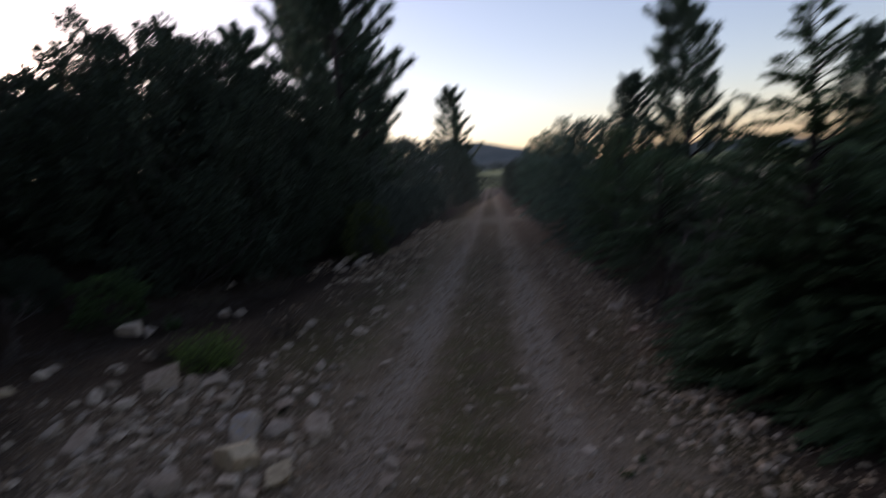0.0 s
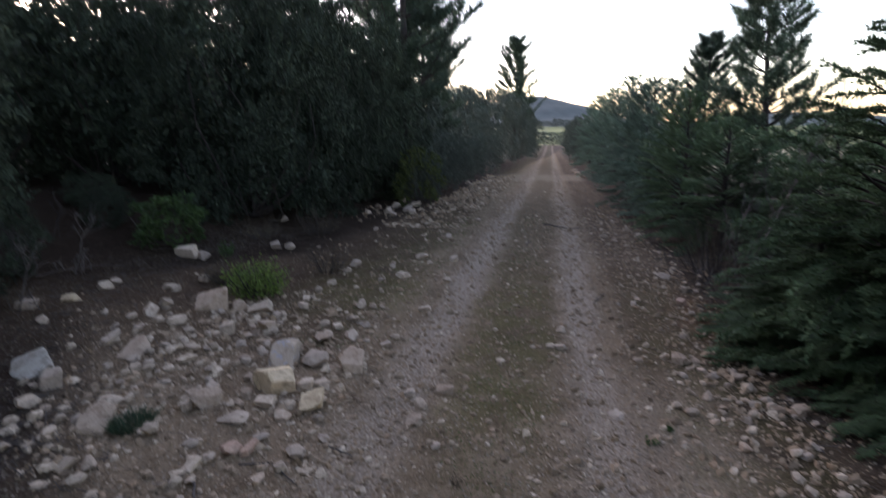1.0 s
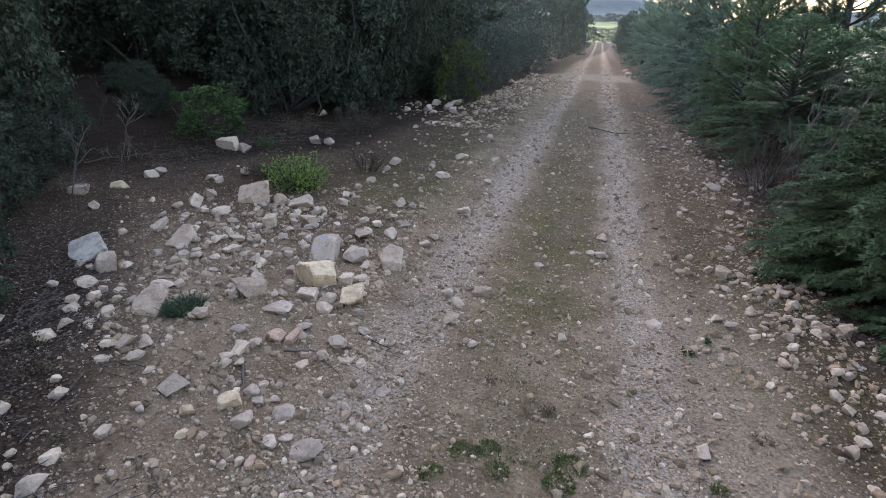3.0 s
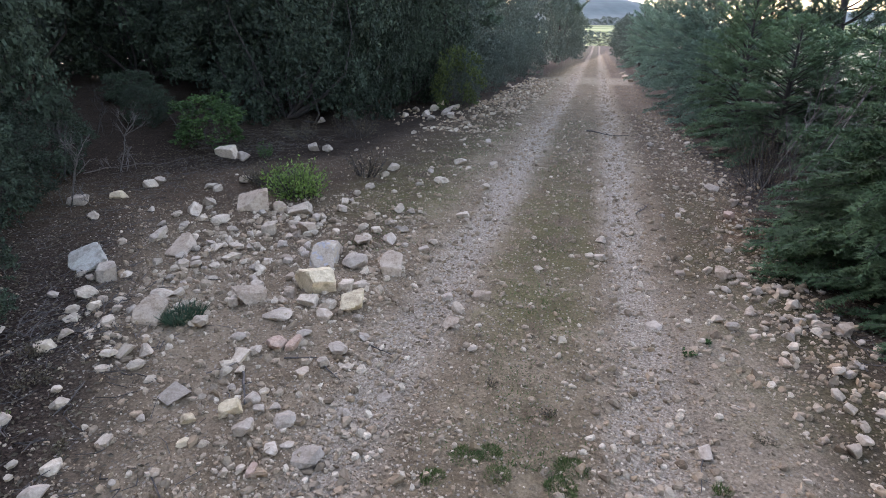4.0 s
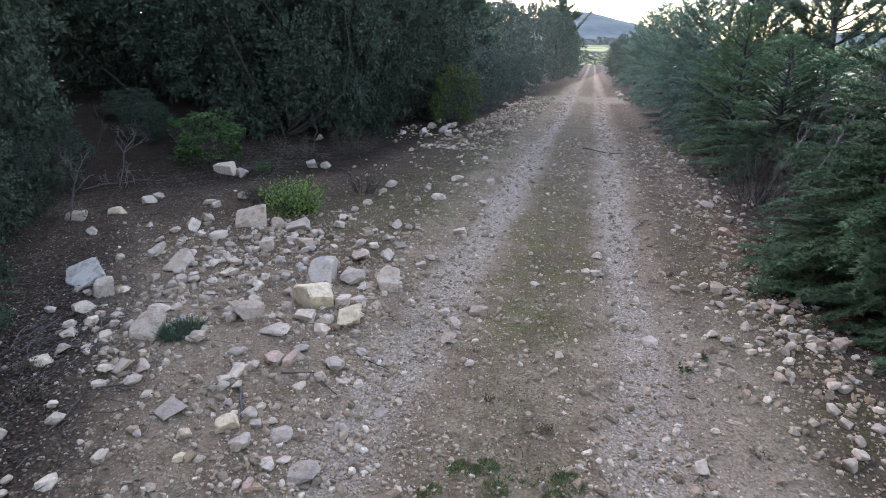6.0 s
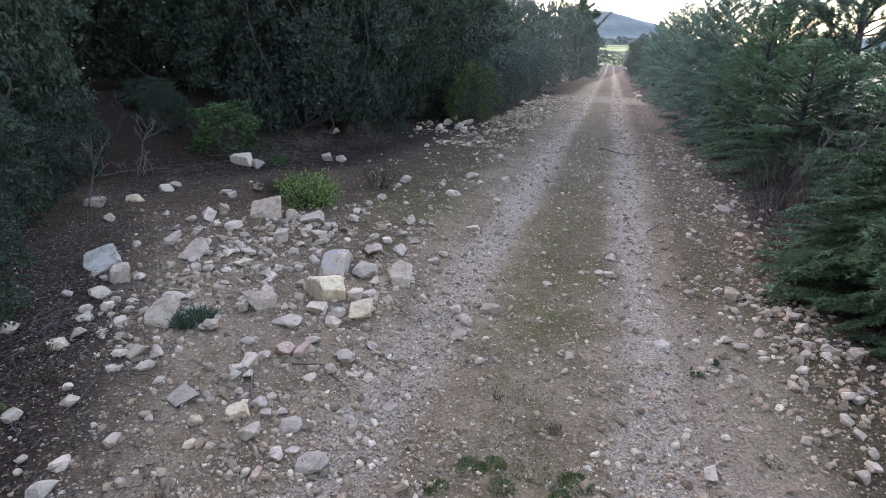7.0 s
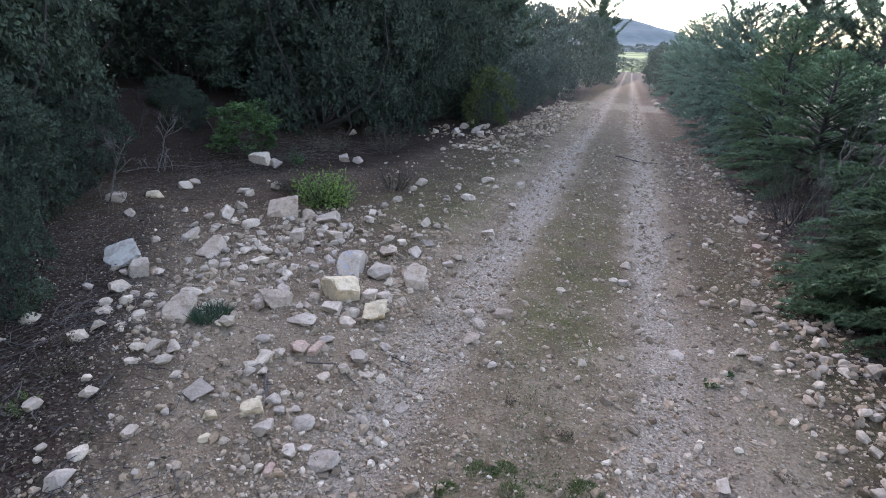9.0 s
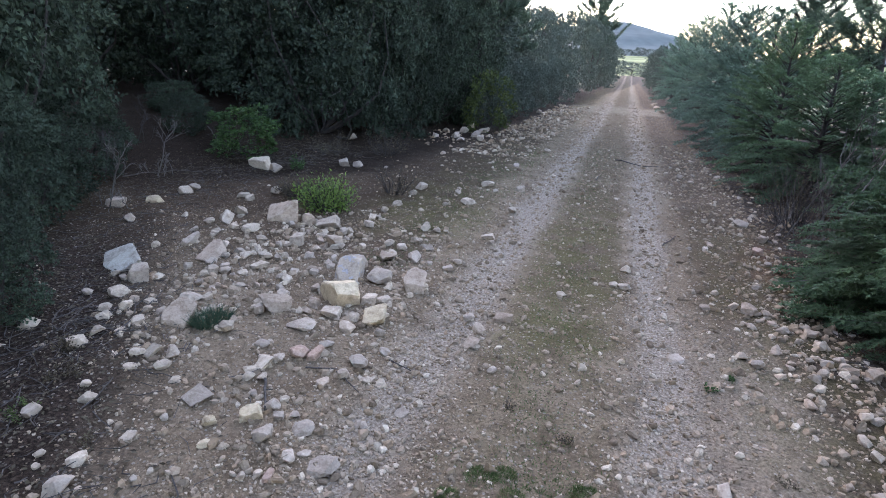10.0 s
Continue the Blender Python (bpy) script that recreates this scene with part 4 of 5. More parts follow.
rock(1.11, 4.93, 0.078, 0.058, 0.062, -7, "pale")
rock(1.19, 4.57, 0.090, 0.067, 0.038, -15, "grey")
rock(0.87, 4.82, 0.087, 0.065, 0.028, -15, "tan")
rock(1.03, 4.02, 0.081, 0.061, 0.055, -17, "pale")
rock(1.12, 3.92, 0.087, 0.065, 0.059, -25, "grey")
rock(1.61, 4.60, 0.097, 0.073, 0.049, -22, "tan")
rock(1.63, 4.39, 0.101, 0.076, 0.072, -9, "pale")
rock(1.49, 4.41, 0.069, 0.051, 0.045, -8, "grey")
rock(1.72, 4.06, 0.109, 0.082, 0.052, -20, "tan")
rock(1.63, 3.49, 0.075, 0.105, 0.045, -25, "pale")
rock(0.58, 3.84, 0.120, 0.114, 0.026, -13, "grey")
rock(0.73, 2.54, 0.061, 0.105, 0.037, -26, "grey")
rock(1.34, 2.79, 0.040, 0.068, 0.024, -31, "tan")
rock(1.54, 3.24, 0.084, 0.063, 0.042, -19, "pale")
rock(1.87, 4.06, 0.116, 0.087, 0.083, -16, "tan")
rock(1.70, 4.21, 0.081, 0.061, 0.047, -25, "grey")
rock(1.35, 4.02, 0.071, 0.054, 0.039, -12, "tan")
rock(1.52, 3.93, 0.069, 0.052, 0.046, -15, "pale")
rock(1.68, 3.46, 0.068, 0.051, 0.045, -21, "grey")
rock(1.24, 3.82, 0.069, 0.052, 0.037, -14, "tan")
rock(1.55, 3.09, 0.068, 0.051, 0.045, -20, "pale")
rock(1.71, 7.03, 0.157, 0.118, 0.079, -17, "tan")
rock(1.60, 7.71, 0.187, 0.140, 0.057, -7, "grey")
rock(1.59, 6.56, 0.111, 0.083, 0.081, -19, "pink")
rock(-4.06, 14.01, 0.233, 0.176, 0.186, 16, "grey")
rock(-4.20, 15.39, 0.28, 0.209, 0.203, 22, "grey")
rock(-3.70, 14.60, 0.239, 0.406, 0.143, 19, "grey")
rock(-3.75, 15.76, 0.23, 0.391, 0.138, 8, "grey")
rock(-4.43, 16.89, 0.25, 0.186, 0.144, 25, "tan")
rock(-3.38, 13.94, 0.183, 0.137, 0.143, 17, "grey")
rock(-3.75, 13.44, 0.224, 0.168, 0.112, 17, "grey")
rock(-4.56, 14.85, 0.199, 0.148, 0.13, 5, "tan")
rock(-4.57, 13.91, 0.164, 0.122, 0.1, 19, "grey")
rock(-2.72, 11.66, 0.135, 0.1, 0.1, 7, "pale")
rock(-3.46, 11.10, 0.131, 0.099, 0.079, 21, "pale")
rock(-2.73, 7.69, 0.150, 0.113, 0.095, 18, "pale")
rock(-2.75, 7.39, 0.129, 0.097, 0.078, 28, "pale")
rock(-4.19, 8.63, 0.173, 0.129, 0.132, 29, "grey")
rock(-4.43, 8.59, 0.173, 0.130, 0.132, 34, "grey")
rock(-5.77, 11.62, 0.185, 0.139, 0.146, 23, "grey")
rock(-1.57, 12.97, 0.154, 0.116, 0.086, 10, "pale")
rock(-4.20, 26.31, 0.29, 0.217, 0.187, 15, "grey")
rock(-3.54, 25.29, 0.277, 0.208, 0.139, 16, "grey")
rock(-2.82, 25.41, 0.315, 0.237, 0.137, 3, "pale")
rock(1.62, 33.80, 0.40, 0.325, 0.20, 6, "tan")
rock(1.79, 30.85, 0.30, 0.254, 0.16, 6, "tan")
rock(1.60, 38.04, 0.42, 0.365, 0.20, 2, "tan")


def litter_edge(x, y):
    """Below zero where the leaf litter of the left-hand shrubs begins."""
    return x + 0.8 * np.clip(y, 1.6, 5.2) - 1.75 * np.clip(y - 5.2, 0, 1.6) + 0.8


def stray_stones():
    """More fist-sized stones strewn over the shoulders."""
    rng = random.Random(21)
    made = 0
    while made < 190:
        left = rng.random() < 0.68
        x = rng.uniform(-4.6, -1.5) if left else rng.uniform(0.8, 2.0)
        y = rng.uniform(1.6, 11) if left else rng.uniform(2.6, 14)
        if left and rng.random() < 0.6:
            x, y = rng.gauss(-3.0, 0.75), rng.gauss(4.3, 0.95)
        if left and litter_edge(x, y) < 0 and rng.random() < 0.8:
            continue
        if not left and rng.random() < 0.35:
            x, y = rng.uniform(1.25, 2.05), rng.uniform(2.5, 5.0)
        w = (rng.uniform(0.045, 0.10) if left else rng.uniform(0.032, 0.085)) * (1.0 + 0.03 * y)
        rock(x, y, w, w * rng.uniform(0.6, 1.1), w * rng.uniform(0.4, 0.65), rng.uniform(0, 360), rng.choice(["pale", "tan", "grey", "pale", "pale", "grey"] if x < 1.0 else ["tan", "grey", "grey"]))
        made += 1


stray_stones()


def shards(rng, k, corners, rings):
    """Broken flat stones in a unit size: irregular rings of corners, closed by a tilted top."""
    ang = np.sort(rng.random((k, corners)), axis=1) * 2.2 + np.arange(corners) * (2 * np.pi - 2.2) / corners + rng.uniform(0, 6.28, (k, 1))
    out = 0.72 + 0.5 * rng.random((k, corners))
    levels = ((1.0, -0.35), (0.78, 0.72)) if rings == 2 else ((1.0, -0.35), (1.0, 0.40), (0.66, 0.85))
    tilt = rng.normal(size=(k, 2, 1)) * 0.24
    v = np.empty((k, rings, corners, 3))
    for i, (r, z) in enumerate(levels):
        rr = out * r * (1 + 0.10 * rng.normal(size=(k, corners)))
        v[:, i, :, 0], v[:, i, :, 1] = np.cos(ang) * rr, np.sin(ang) * rr
        v[:, i, :, 2] = z + (0.10 * rng.normal(size=(k, corners)) if i else 0) + (tilt[:, 0] * np.cos(ang) + tilt[:, 1] * np.sin(ang)) * (i > 0)
    tri = []
    for i in range(rings - 1):
        for j in range(corners):
            p, q = i * corners + j, i * corners + (j + 1) % corners
            tri += [(p, q, q + corners), (p, q + corners, p + corners)]
    top = (rings - 1) * corners
    tri += [(top, top + j, top + j + 1) for j in range(1, corners - 1)]
    return v.reshape(k, rings * corners, 3), np.array(tri)


def build_gravel():
    """Broken stone over the track and its shoulders, from grit to fist-sized pieces."""
    rng = np.random.default_rng(31)
    m = 620000
    y = np.where(rng.random(m) < 0.90, 1.2 + 40 * rng.random(m) ** 2.5 + 0.3 * rng.normal(size=m), 1.7 - 6.5 * rng.random(m) ** 1.5)
    x = rng.uniform(-5.6, 2.6, m)
    near = 1.0 + 0.6 * (1 - smooth(2.5, 6.5, y))
    rut = np.maximum(np.exp(-(((x + 1.10) / (0.34 * near)) ** 2)), np.exp(-(((x - 0.45) / (0.22 * near)) ** 2)))
    clod = 0.5 + 0.5 * np.sin(x * 2.1 + 1.7 * np.sin(y * 1.3)) * np.sin(y * 1.9 + 1.3 * np.sin(x * 1.7))
    fine_clod = 0.5 + 0.5 * np.sin(x * 6.3 + 2.1 * np.sin(y * 4.1)) * np.sin(y * 5.7 + 1.9 * np.sin(x * 5.2))
    rubble = np.exp(-(((x + 2.7) / 1.0) ** 2)) * np.exp(-(((y - 4.0) / 1.9) ** 2)) + 0.6 * np.exp(-(((x - 1.6) / 0.35) ** 2)) * (1 - 0.6 * smooth(5, 8, y))
    bare = np.exp(-(((x + 0.32) / 0.32) ** 2))
    chance = (0.08 + 0.13 * clod * (1 - rut) + 0.12 * fine_clod + 0.50 * rut + 0.16 * rubble) * (0.10 + 0.90 * smooth(-0.6, 0.3, litter_edge(x, y))) * (1 - 0.3 * bare) * (1 - 0.75 * smooth(0.3, -0.6, x + 3.7 - 0.05 * np.maximum(y - 8.4, 0)) * smooth(6.0, 7.5, y)) * (1 - 0.75 * smooth(1.7, 2.2, x)) * (1 - smooth(10, 40, y) * (1 - 0.45 * rut)) * (1 - 0.3 * smooth(6, 12, y) * (1 - rut))
    keep = rng.random(m) < chance
    x, y, rut, rubble = x[keep][:64000], y[keep][:64000], rut[keep][:64000], rubble[keep][:64000]
    n = len(x)
    # many small pieces, few large: sizes fall off by a power law
    u = rng.random(n)
    size = 0.0042 * (1 - u * 0.9985) ** -0.42 * (1 + 0.20 * rut + 0.35 * rubble)
    size = np.minimum(size, (0.011 + 0.012 * rng.random(n)) * (1 + 0.5 * rut + 0.5 * rubble)) * (1 + 0.035 * np.minimum(y, 20))
    # heaps of chips at the rock pile, on the shoulders and along the far verge
    k = 2100
    kind = rng.random(k)
    ky = np.where(kind < 0.26, 2.2 + 14 * rng.random(k) ** 1.7, 1.8 + 13 * rng.random(k) ** 1.7)
    kx = np.where(kind < 0.26, 2.25 - 1.2 * rng.random(k) ** 1.5, np.where(kind < 0.75, rng.uniform(-4.4, -1.3, k), rng.normal(-0.25, 0.75, k)))
    pile = kind > 0.94
    verge = (kind > 0.80) & (kind < 0.94)
    kx, ky = np.where(verge, rng.uniform(-3.4, -1.6, k), kx), np.where(verge, 7 + 24 * rng.random(k) ** 1.4, ky)
    kx, ky = np.where(pile, rng.normal(-3.85, 0.55, k), kx), np.where(pile, rng.normal(14.0, 1.0, k), ky)
    nest = (kind >= 0.26) & (kind < 0.75) & (rng.random(k) < 0.75)
    home = rng.integers(0, 46, k)
    hx, hy = rng.uniform(-3.9, -1.4, 46), rng.uniform(2.2, 5.8, 46)
    kx, ky = np.where(nest, hx[home] + 0.16 * rng.normal(size=k), kx), np.where(nest, hy[home] + 0.16 * rng.normal(size=k), ky)
    ok = (litter_edge(kx, ky) > -0.15 - 0.5 * rng.random(k) ** 2) | pile | verge
    kx, ky = kx[ok], ky[ok]
    x, y = np.append(x, kx), np.append(y, ky)
    size = np.append(size, (0.010 + 0.024 * rng.random(len(kx)) ** 2.6 + 0.016 * nest[ok] * rng.random(len(kx)) ** 2) * (1 + 0.035 * np.minimum(ky, 16)))
    # stones along the foot of the hedge
    k = 800
    ky = 11.5 + 20 * rng.random(k) ** 1.4
    x, y = np.append(x, -3.2 + 1.5 * rng.random(k) ** 1.3 - 0.25 * rng.random(k)), np.append(y, ky)
    size = np.append(size, (0.016 + 0.045 * rng.random(k) ** 2.2) * (0.8 + 0.02 * ky))
    k = 420
    ky = rng.uniform(15.5, 28.0, k)
    x, y = np.append(x, rng.uniform(-3.3, -1.7, k)), np.append(y, ky)
    size = np.append(size, 0.030 + 0.055 * rng.random(k) ** 2.4)
    # flat shards between and beside the ruts, up to a hand's length
    k = 1900
    beside = rng.random(k) < 0.6
    kx = np.where(beside, 0.72 + 1.15 * rng.random(k), rng.normal(-0.30, 0.32, k))
    ky = 3.2 + 13 * rng.random(k) ** 1.3
    x, y = np.append(x, kx), np.append(y, ky)
    size = np.append(size, (0.010 + 0.030 * rng.random(k) ** 2.4) * np.where(beside, 1.0, 0.75))
    vs, fs, at = [], [], 0
    for corners, rings, pick in ((6, 3, size > 0.016), (5, 2, (size <= 0.016) & (size > 0.0075)), (4, 2, size <= 0.0075)):
        px, py, ps = x[pick], y[pick], size[pick]
        k = len(px)
        shape, tri = shards(rng, k, corners, rings)
        a = rng.uniform(0, 2 * np.pi, k)
        sc = np.stack([ps * rng.uniform(0.9, 1.35, k), ps * rng.uniform(0.7, 1.05, k), ps * rng.uniform(0.55, 1.1, k)], -1)
        v = shape * sc[:, None]
        c, si = np.cos(a)[:, None], np.sin(a)[:, None]
        v = np.stack([v[..., 0] * c - v[..., 1] * si, v[..., 0] * si + v[..., 1] * c, v[..., 2]], -1)
        v += np.stack([px, py, ground_z(px, py) - 0.10 * ps * rng.random(k)], -1)[:, None]
        vs.append(v.reshape(-1, 3))
        fs.append((tri[None] + corners * rings * np.arange(k)[:, None, None]).reshape(-1, 3) + at)
        at += k * corners * rings
    ob = new("gravel", mesh_of("gravel", np.concatenate(vs), np.concatenate(fs), GRAVEL))
    tagged(ob, "pale broken limestone gravel strewn over the track", "gravel", kind="stuff")


build_gravel()


# ---- small plants, twigs and litter ----
def herb(x, y, wide, high, leaf, count, material, name, label, seed):
    """A low leafy plant on thin stems."""
    rng = np.random.default_rng(seed)
    root = thing(name, label, "plant", "small plants on the shoulder")
    stems, R, Wy = [], [], []
    k = max(8, count // 22)
    for i in range(k):
        a, r = rng.uniform(0, 6.28), wide * 0.5 * math.sqrt(rng.random())
        foot = np.array([math.cos(a) * r * 0.35, math.sin(a) * r * 0.35, 0])
        top = np.array([math.cos(a) * r, math.sin(a) * r, high * (0.55 + 0.5 * rng.random()) * (1 - 0.35 * (2 * r / wide) ** 2)])
        p = limb(rng, foot, top, min(0.006, 0.02 * high), min(0.002, 0.01 * high), 0.08, 5)
        stems.append(p)
        m = count // k
        u = 0.25 + 0.75 * rng.random(m)
        R.append(foot + (top - foot) * u[:, None] + rng.normal(size=(m, 3)) * 0.05 * wide)
        Wy.append(unit(sway(rng, m) + unit((top - foot)[None]) * 0.7))
    R, Wy = np.concatenate(R), np.concatenate(Wy)
    R[:, 2] = np.maximum(R[:, 2], 0.01)
    n = len(R)
    part("foliage", mesh_of("foliage", *blades(R, Wy, unit(np.cross(Wy, sway(rng, n))), leaf * (0.7 + 0.6 * rng.random(n)), leaf * 0.5, 0.1), material), root)
    part("stalk", mesh_of("stalk", *tubes(stems, 4), BARK, True), root)
    root.matrix_basis = pose(x, y, float(ground_z(x, y)) - 0.01)
    return root


herb(-3.40, 6.10, 0.85, 0.46, 0.044, 1700, HERB_LEAF, "herb_plant", "bright yellow-green leafy plant among stones", 42)
herb(-3.95, 6.45, 0.75, 0.36, 0.032, 1100, DRY_LEAF, "herb_plant", "dull half-dry leafy plant among stones", 43)
herb(-4.85, 7.75, 0.38, 0.28, 0.035, 320, FRESH_LEAF, "herb_plant", "small green leafy plant behind a rock", 44)
herb(-2.95, 7.2, 0.7, 0.5, 0.03, 420, DRY_LEAF, "dry_bush", "low dry brown bush on the shoulder", 45)
herb(-4.35, 10.2, 1.1, 0.6, 0.03, 700, DRY_LEAF, "dry_bush", "low dry brown bush on the shoulder", 46)
herb(-5.2, 9.6, 1.0, 0.5, 0.03, 500, DRY_LEAF, "dry_bush", "low dry brown bush on the shoulder", 47)
herb(-3.05, 2.12, 0.30, 0.10, 0.020, 260, DRY_LEAF, "dry_weed", "olive brown weed in leaf litter", 54)
herb(-2.95, 1.80, 0.22, 0.08, 0.018, 180, GRASS, "dry_weed", "small olive weed in leaf litter", 55)
herb(-2.45, 1.75, 0.16, 0.06, 0.016, 130, DRY_LEAF, "dry_weed", "small dry brown weed on bare soil", 56)
herb(-3.35, 2.40, 0.25, 0.10, 0.020, 220, DRY_LEAF, "dry_weed", "olive brown weed in leaf litter", 57)
herb(0.77, 3.51, 0.09, 0.05, 0.02, 80, FRESH_LEAF, "herb_plant", "tiny green seedling in gravel", 48)
herb(0.92, 3.66, 0.07, 0.05, 0.02, 60, FRESH_LEAF, "herb_plant", "tiny green seedling in gravel", 49)
herb(-0.43, 2.84, 0.13, 0.07, 0.014, 90, DRY_LEAF, "dry_weed", "small dry brown weed on bare soil", 51)
herb(-0.06, 2.66, 0.15, 0.06, 0.014, 110, DRY_LEAF, "dry_weed", "small dry brown weed on bare soil", 52)
herb(1.03, 2.68, 0.12, 0.05, 0.014, 80, DRY_LEAF, "dry_weed", "small dry brown weed on bare soil", 53)
herb(2.25, 7.9, 1.2, 1.0, 0.025, 900, DRY_LEAF, "dry_bush", "low dry brown bush under the firs", 50)


def grass_tuft(x, y, wide, high, count, material, label, seed):
    rng = np.random.default_rng(seed)
    root = thing("grass_tuft", label, "grass", "grass tufts")
    a, r = rng.uniform(0, 6.28, count), wide * 0.5 * np.sqrt(rng.random(count))
    R = np.stack([np.cos(a) * r, np.sin(a) * r, np.zeros(count)], -1)
    Wy = unit(np.stack([np.cos(a) * 0.6, np.sin(a) * 0.6, np.ones(count)], -1) + 0.45 * rng.normal(size=(count, 3)))
    Wy[:, 2] = np.abs(Wy[:, 2])
    part("growth", mesh_of("growth", *needles(R, Wy, unit(np.cross(Wy, sway(rng, count))), high * (0.5 + 0.7 * rng.random(count)), 0.0045), material), root)
    root.matrix_basis = pose(x, y, float(ground_z(x, y)) - 0.005)


grass_tuft(-2.74, 3.08, 0.26, 0.13, 800, TUFT, "dark green cushion of stiff grass beside a slab", 61)
grass_tuft(-0.44, 2.20, 0.17, 0.022, 1400, GRASS, "low green grass tuft on bare soil", 62)
grass_tuft(-0.33, 2.27, 0.12, 0.022, 840, GRASS, "low green grass tuft on bare soil", 63)
grass_tuft(-0.56, 2.02, 0.12, 0.022, 760, GRASS, "low green grass tuft on bare soil", 64)
grass_tuft(0.07, 2.26, 0.16, 0.022, 1120, GRASS, "low green grass tuft on bare soil", 65)
grass_tuft(0.03, 2.12, 0.15, 0.022, 960, GRASS, "low green grass tuft on bare soil", 66)
grass_tuft(-0.27, 2.12, 0.13, 0.022, 840, GRASS, "low green grass tuft on bare soil", 67)
grass_tuft(0.76, 2.29, 0.07, 0.040, 200, GRASS, "small green grass tuft in gravel", 68)


def build_moss():
    """Thin short grass between the ruts and along the left shoulder."""
    rng = np.random.default_rng(71)
    n = 26000
    mid = rng.random(n) < 0.55
    y = np.where(mid, 2.2 + 12 * rng.random(n) ** 1.6, 4.6 + 9 * rng.random(n) ** 1.3)
    x = np.where(mid, rng.normal(-0.3, 0.22, n), rng.normal(-1.85, 0.30, n))
    keep = np.sin(x * 4.1 + 2 * np.sin(y * 1.9)) * np.sin(y * 2.3 + 1.5 * np.sin(x * 3)) + 0.5 * rng.normal(size=n) > 0.1
    x, y = x[keep], y[keep]
    n = len(x)
    R = np.stack([x, y, ground_z(x, y) - 0.002], -1)
    Wy = unit(np.stack([rng.normal(size=n), rng.normal(size=n), 0.5 + rng.random(n)], -1))
    ob = new("short_grass", mesh_of("short_grass", *needles(R, Wy, unit(np.cross(Wy, sway(rng, n))), 0.012 + 0.02 * rng.random(n), 0.006), GRASS))
    tagged(ob, "thin olive moss and short grass between ruts", "grass", kind="stuff")


def build_litter():
    """Dead twigs and leaf litter under the left shrubs and along the right edge."""
    rng = np.random.default_rng(81)
    paths = []
    for i in range(1760):
        heap = i >= 1500
        if heap:
            x, y = rng.normal(-3.55, 0.42), rng.normal(2.75, 0.6)
        elif rng.random() < 0.75:
            y = rng.uniform(1.2, 10.5)
            x = -1.35 - 0.8 * min(y, 5.2) + rng.normal() * 0.5
        else:
            y = rng.uniform(3.5, 11)
            x = 1.75 + abs(rng.normal()) * 0.4
        a, ln = rng.uniform(0, 6.28), 0.05 + (0.26 if heap else 0.20) * rng.random() ** 2
        z = float(ground_z(x, y)) + 0.012
        d = np.array([math.cos(a), math.sin(a), 0]) * ln * 0.5
        c = np.array([x, y, z])
        r = 0.0018 + 0.003 * rng.random()
        paths.append([(c - d, r), (c + rng.normal(size=3) * [0.02, 0.02, 0.006], r), (c + d + np.array([0, 0, 0.02 * rng.random()]), r * 0.6)])
    ob = new("twig_litter", mesh_of("twig_litter", *tubes(paths, 3), TWIG))
    tagged(ob, "grey dead twigs strewn under the shrubs", "twigs", kind="stuff")
    n = 9000
    y = rng.uniform(1.0, 11, n)
    x = np.where(rng.random(n) < 0.75, -1.6 - 0.8 * np.minimum(y, 5.2) + rng.normal(size=n) * 0.6, 1.9 + np.abs(rng.normal(size=n)) * 0.5)
    a = rng.uniform(0, 6.28, n)
    R = np.stack([x, y, ground_z(x, y) + 0.006], -1)
    Wy = unit(np.stack([np.cos(a), np.sin(a), 0.15 * rng.normal(size=n)], -1))
    ob = new("leaf_litter", mesh_of("leaf_litter", *blades(R, Wy, unit(np.cross(Wy, np.array([[0, 0, 1.0]]) + 0.4 * rng.normal(size=(n, 3)))), 0.035, 0.018, 0.1), DRY_LEAF))
    tagged(ob, "brown dead leaves under the shrubs", "leaf litter", kind="stuff")


build_moss()
build_litter()


def stick(a, b, r, label, seed):
    """A crooked dead stick lying between two spots, with a stub or two."""
    rng = np.random.default_rng(seed)
    mid = ((a[0] + b[0]) / 2, (a[1] + b[1]) / 2)
    half = np.array([b[0] - a[0], b[1] - a[1], 0]) / 2
    z0 = float(ground_z(*mid))
    s = np.linspace(-1, 1, 9)
    bow = rng.normal(size=9).cumsum() * 0.03 * np.linalg.norm(half)
    across = unit(np.array([-half[1], half[0], 0])[None])[0]
    line = half * s[:, None] + across * bow[:, None]
    line[:, 2] = [float(ground_z(mid[0] + p[0], mid[1] + p[1])) - z0 + r + 0.010 for p in line]
    paths = [[(p, r * (1.0 - 0.5 * i / 8) * (0.85 + 0.3 * rng.random())) for i, p in enumerate(line)]]
    for i in (3, 6):
        way = unit((across * rng.choice([-1, 1]) + half * 2 + np.array([0, 0, 0.15]))[None])[0]
        paths.append([(line[i], r * 0.5), (line[i] + way * np.linalg.norm(half) * 0.3, r * 0.25)])
    ob = new("stick", mesh_of("stick", *tubes(paths, 6), TWIG, True))
    ob.matrix_basis = pose(*mid, z0)
    tagged(ob, label, "stick", "sticks on the ground")


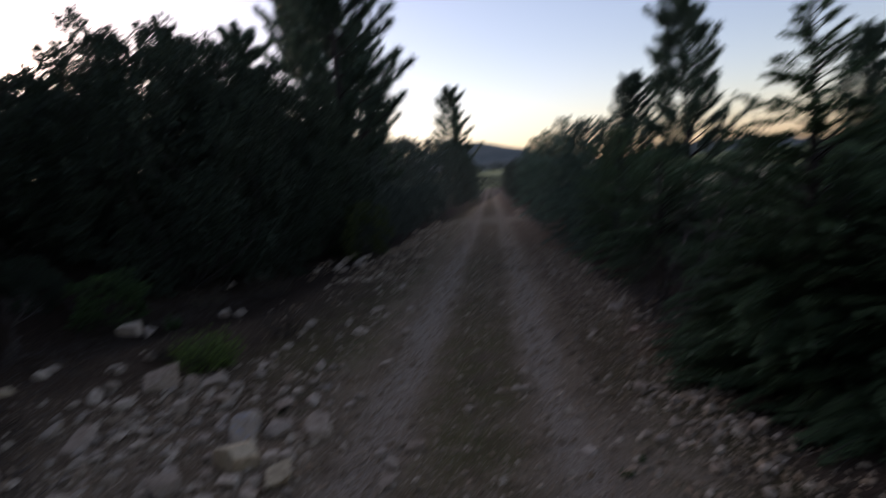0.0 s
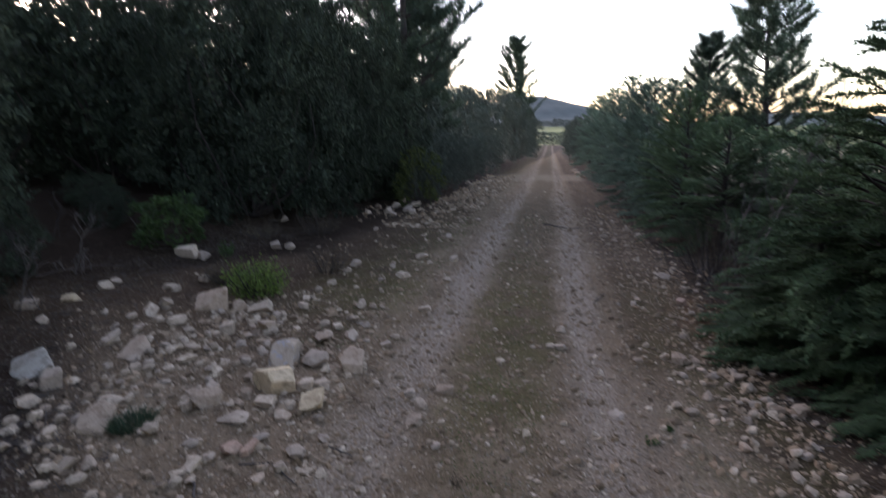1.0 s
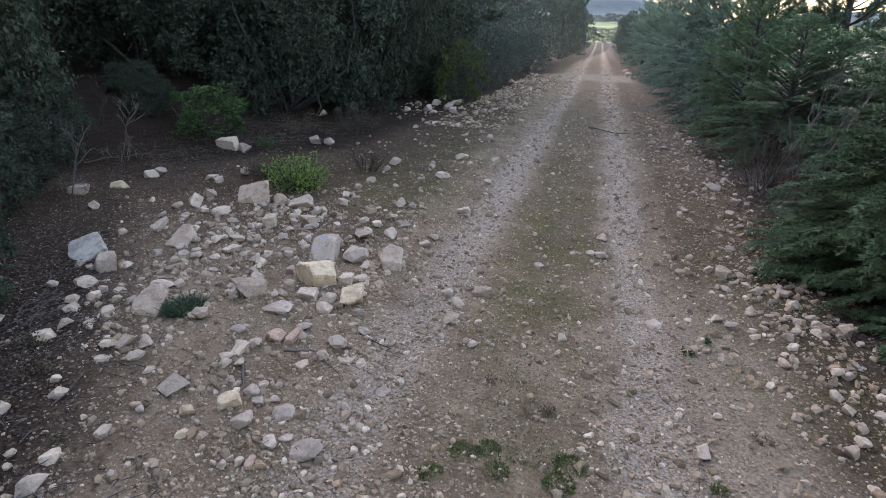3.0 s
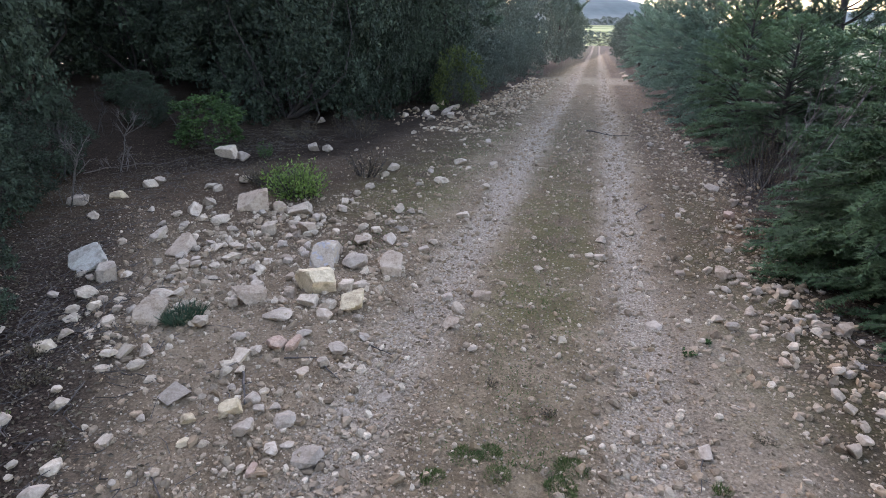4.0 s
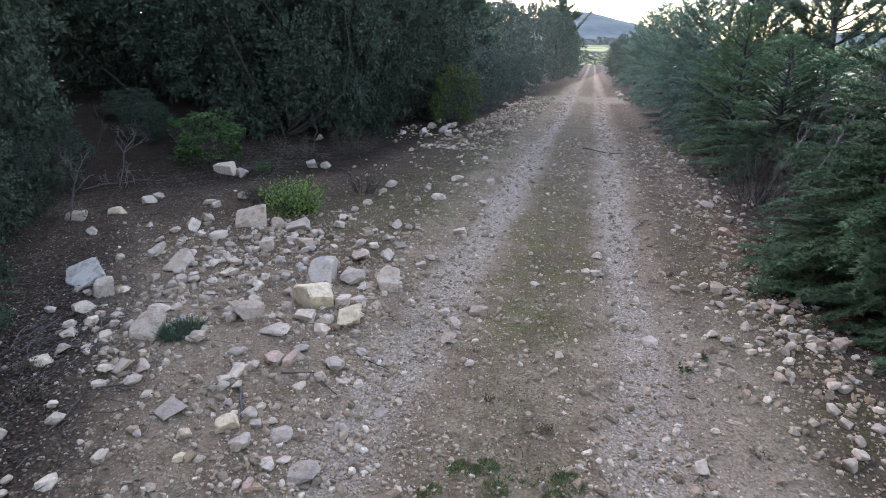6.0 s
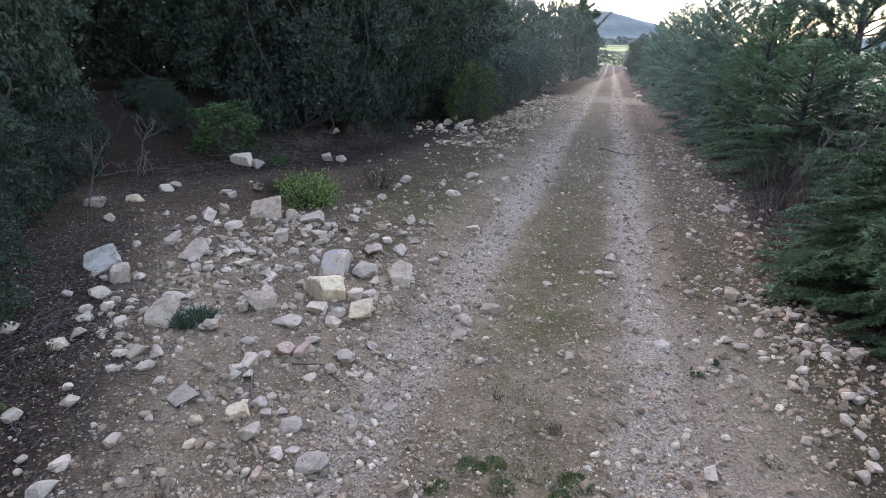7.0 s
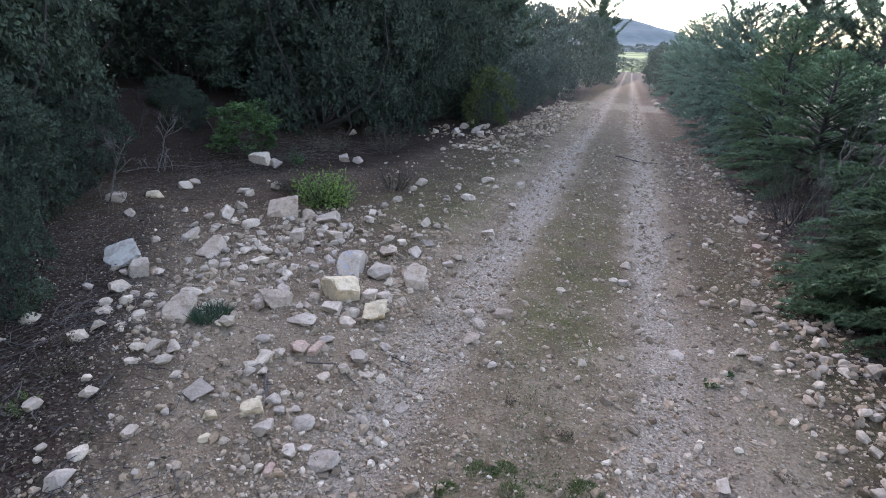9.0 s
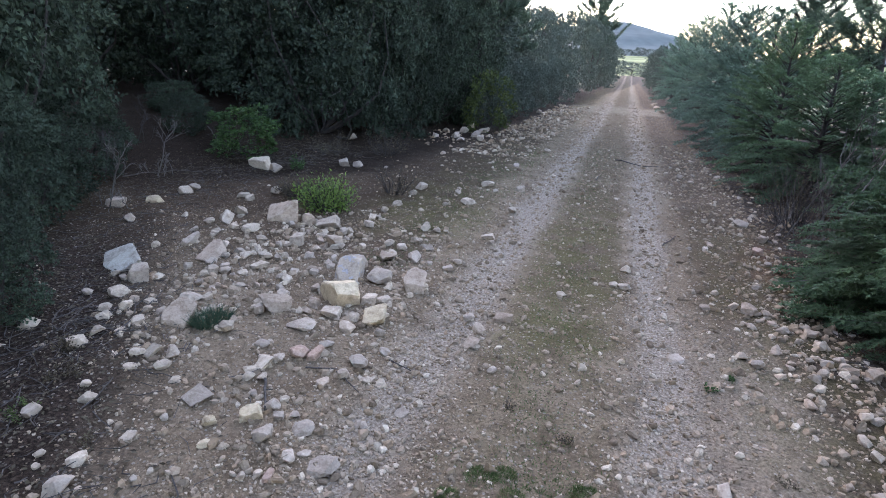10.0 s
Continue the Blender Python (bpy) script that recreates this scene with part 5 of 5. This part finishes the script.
stick((-1.93, 2.57), (-1.73, 2.29), 0.009, "short dark grey stick among small stones", 91)
stick((-3.19, 2.61), (-3.42, 3.20), 0.007, "long grey stick across small stones", 92)
stick((-1.95, 3.48), (-2.02, 3.78), 0.006, "thin dry stick between rocks", 93)
stick((-1.76, 2.77), (-1.55, 2.82), 0.006, "thin dry stick between rocks", 94)
stick((-1.55, 2.80), (-1.33, 2.63), 0.005, "thin dry stick between rocks", 95)
stick((-1.30, 3.08), (-1.12, 3.03), 0.006, "thin dry stick in the gravel", 99)
stick((0.73, 2.60), (0.65, 2.26), 0.004, "thin pale stick in the gravel", 100)
stick((0.60, 6.42), (0.76, 6.80), 0.008, "thin dry stick at the rut edge", 96)
stick((-0.05, 12.4), (0.80, 12.1), 0.014, "thin branch lying across the rut", 97)
stick((-7.7, 9.2), (-6.8, 8.4), 0.012, "long dead branch lying under the shrubs", 106)
stick((-6.9, 7.3), (-6.1, 6.3), 0.010, "long dead branch lying under the shrubs", 107)
stick((-6.4, 5.9), (-5.9, 6.9), 0.008, "thin dead branch lying under the shrubs", 108)
stick((-0.32, 9.7), (-0.28, 10.1), 0.010, "short stick on the track", 98)


def dead_shrub(x, y, high, seed, wood, label):
    """A leafless grey shrub: a leaning stem that forks again and again."""
    rng = np.random.default_rng(seed)
    root = thing("dead_shrub", label, "shrub")
    stems, twigs = [], []

    def grow(a, d, ln, r, depth):
        b = a + d * ln
        p = limb(rng, a, b, r, r * 0.6, 0.05, 4)
        (stems if depth < 2 else twigs).append(p)
        if depth >= 3:
            return
        for _ in range(4 if depth else 7):
            u = 0.45 + 0.55 * rng.random()
            nd = unit((d + sway(rng, 1)[0] * 0.75 + np.array([0, 0, 0.15]))[None])[0]
            grow(a + (b - a) * u, nd, ln * (0.28 + 0.2 * rng.random()), r * 0.5, depth + 1)

    grow(np.zeros(3), unit(np.array([[0.37, 0.02, 0.93]]))[0], high, 0.010, 0)
    for k in range(5):
        d0 = unit((np.array([-0.1, 0.0, 1.0]) + rng.normal(size=3) * [0.5, 0.4, 0.1])[None])[0]
        grow(np.array([0.09 * k - 0.25, 0.04 * k, 0]), d0, high * (0.22 + 0.05 * k), 0.006, 1)
    part("stem", mesh_of("stem", *tubes(stems, 5), wood, True), root)
    tagged(part("twig_growth", mesh_of("twig_growth", *tubes(twigs, 3), wood), root), kind="stuff")
    root.matrix_basis = pose(x, y, float(ground_z(x, y)) - 0.02)


dead_shrub(2.35, 7.2, 1.85, 101, DEAD, "leafless grey dead shrub with fine forked twigs")
dead_shrub(2.10, 7.5, 1.15, 102, DEAD, "leafless grey dead shrub with fine forked twigs")
dead_shrub(2.55, 7.9, 1.30, 109, TWIG, "brown dead shrub with a tangle of twigs")
dead_shrub(-5.7, 4.1, 0.55, 103, BARK, "dark leafless scrub at the wood edge")
dead_shrub(-6.4, 5.5, 0.6, 104, BARK, "dark leafless scrub at the wood edge")
dead_shrub(-6.2, 6.3, 0.75, 110, DEAD, "grey leafless scrub at the wood edge")
dead_shrub(-5.6, 4.9, 0.7, 111, DEAD, "grey leafless scrub at the wood edge")
dead_shrub(-7.6, 7.4, 0.6, 105, BARK, "dark leafless scrub at the wood edge")
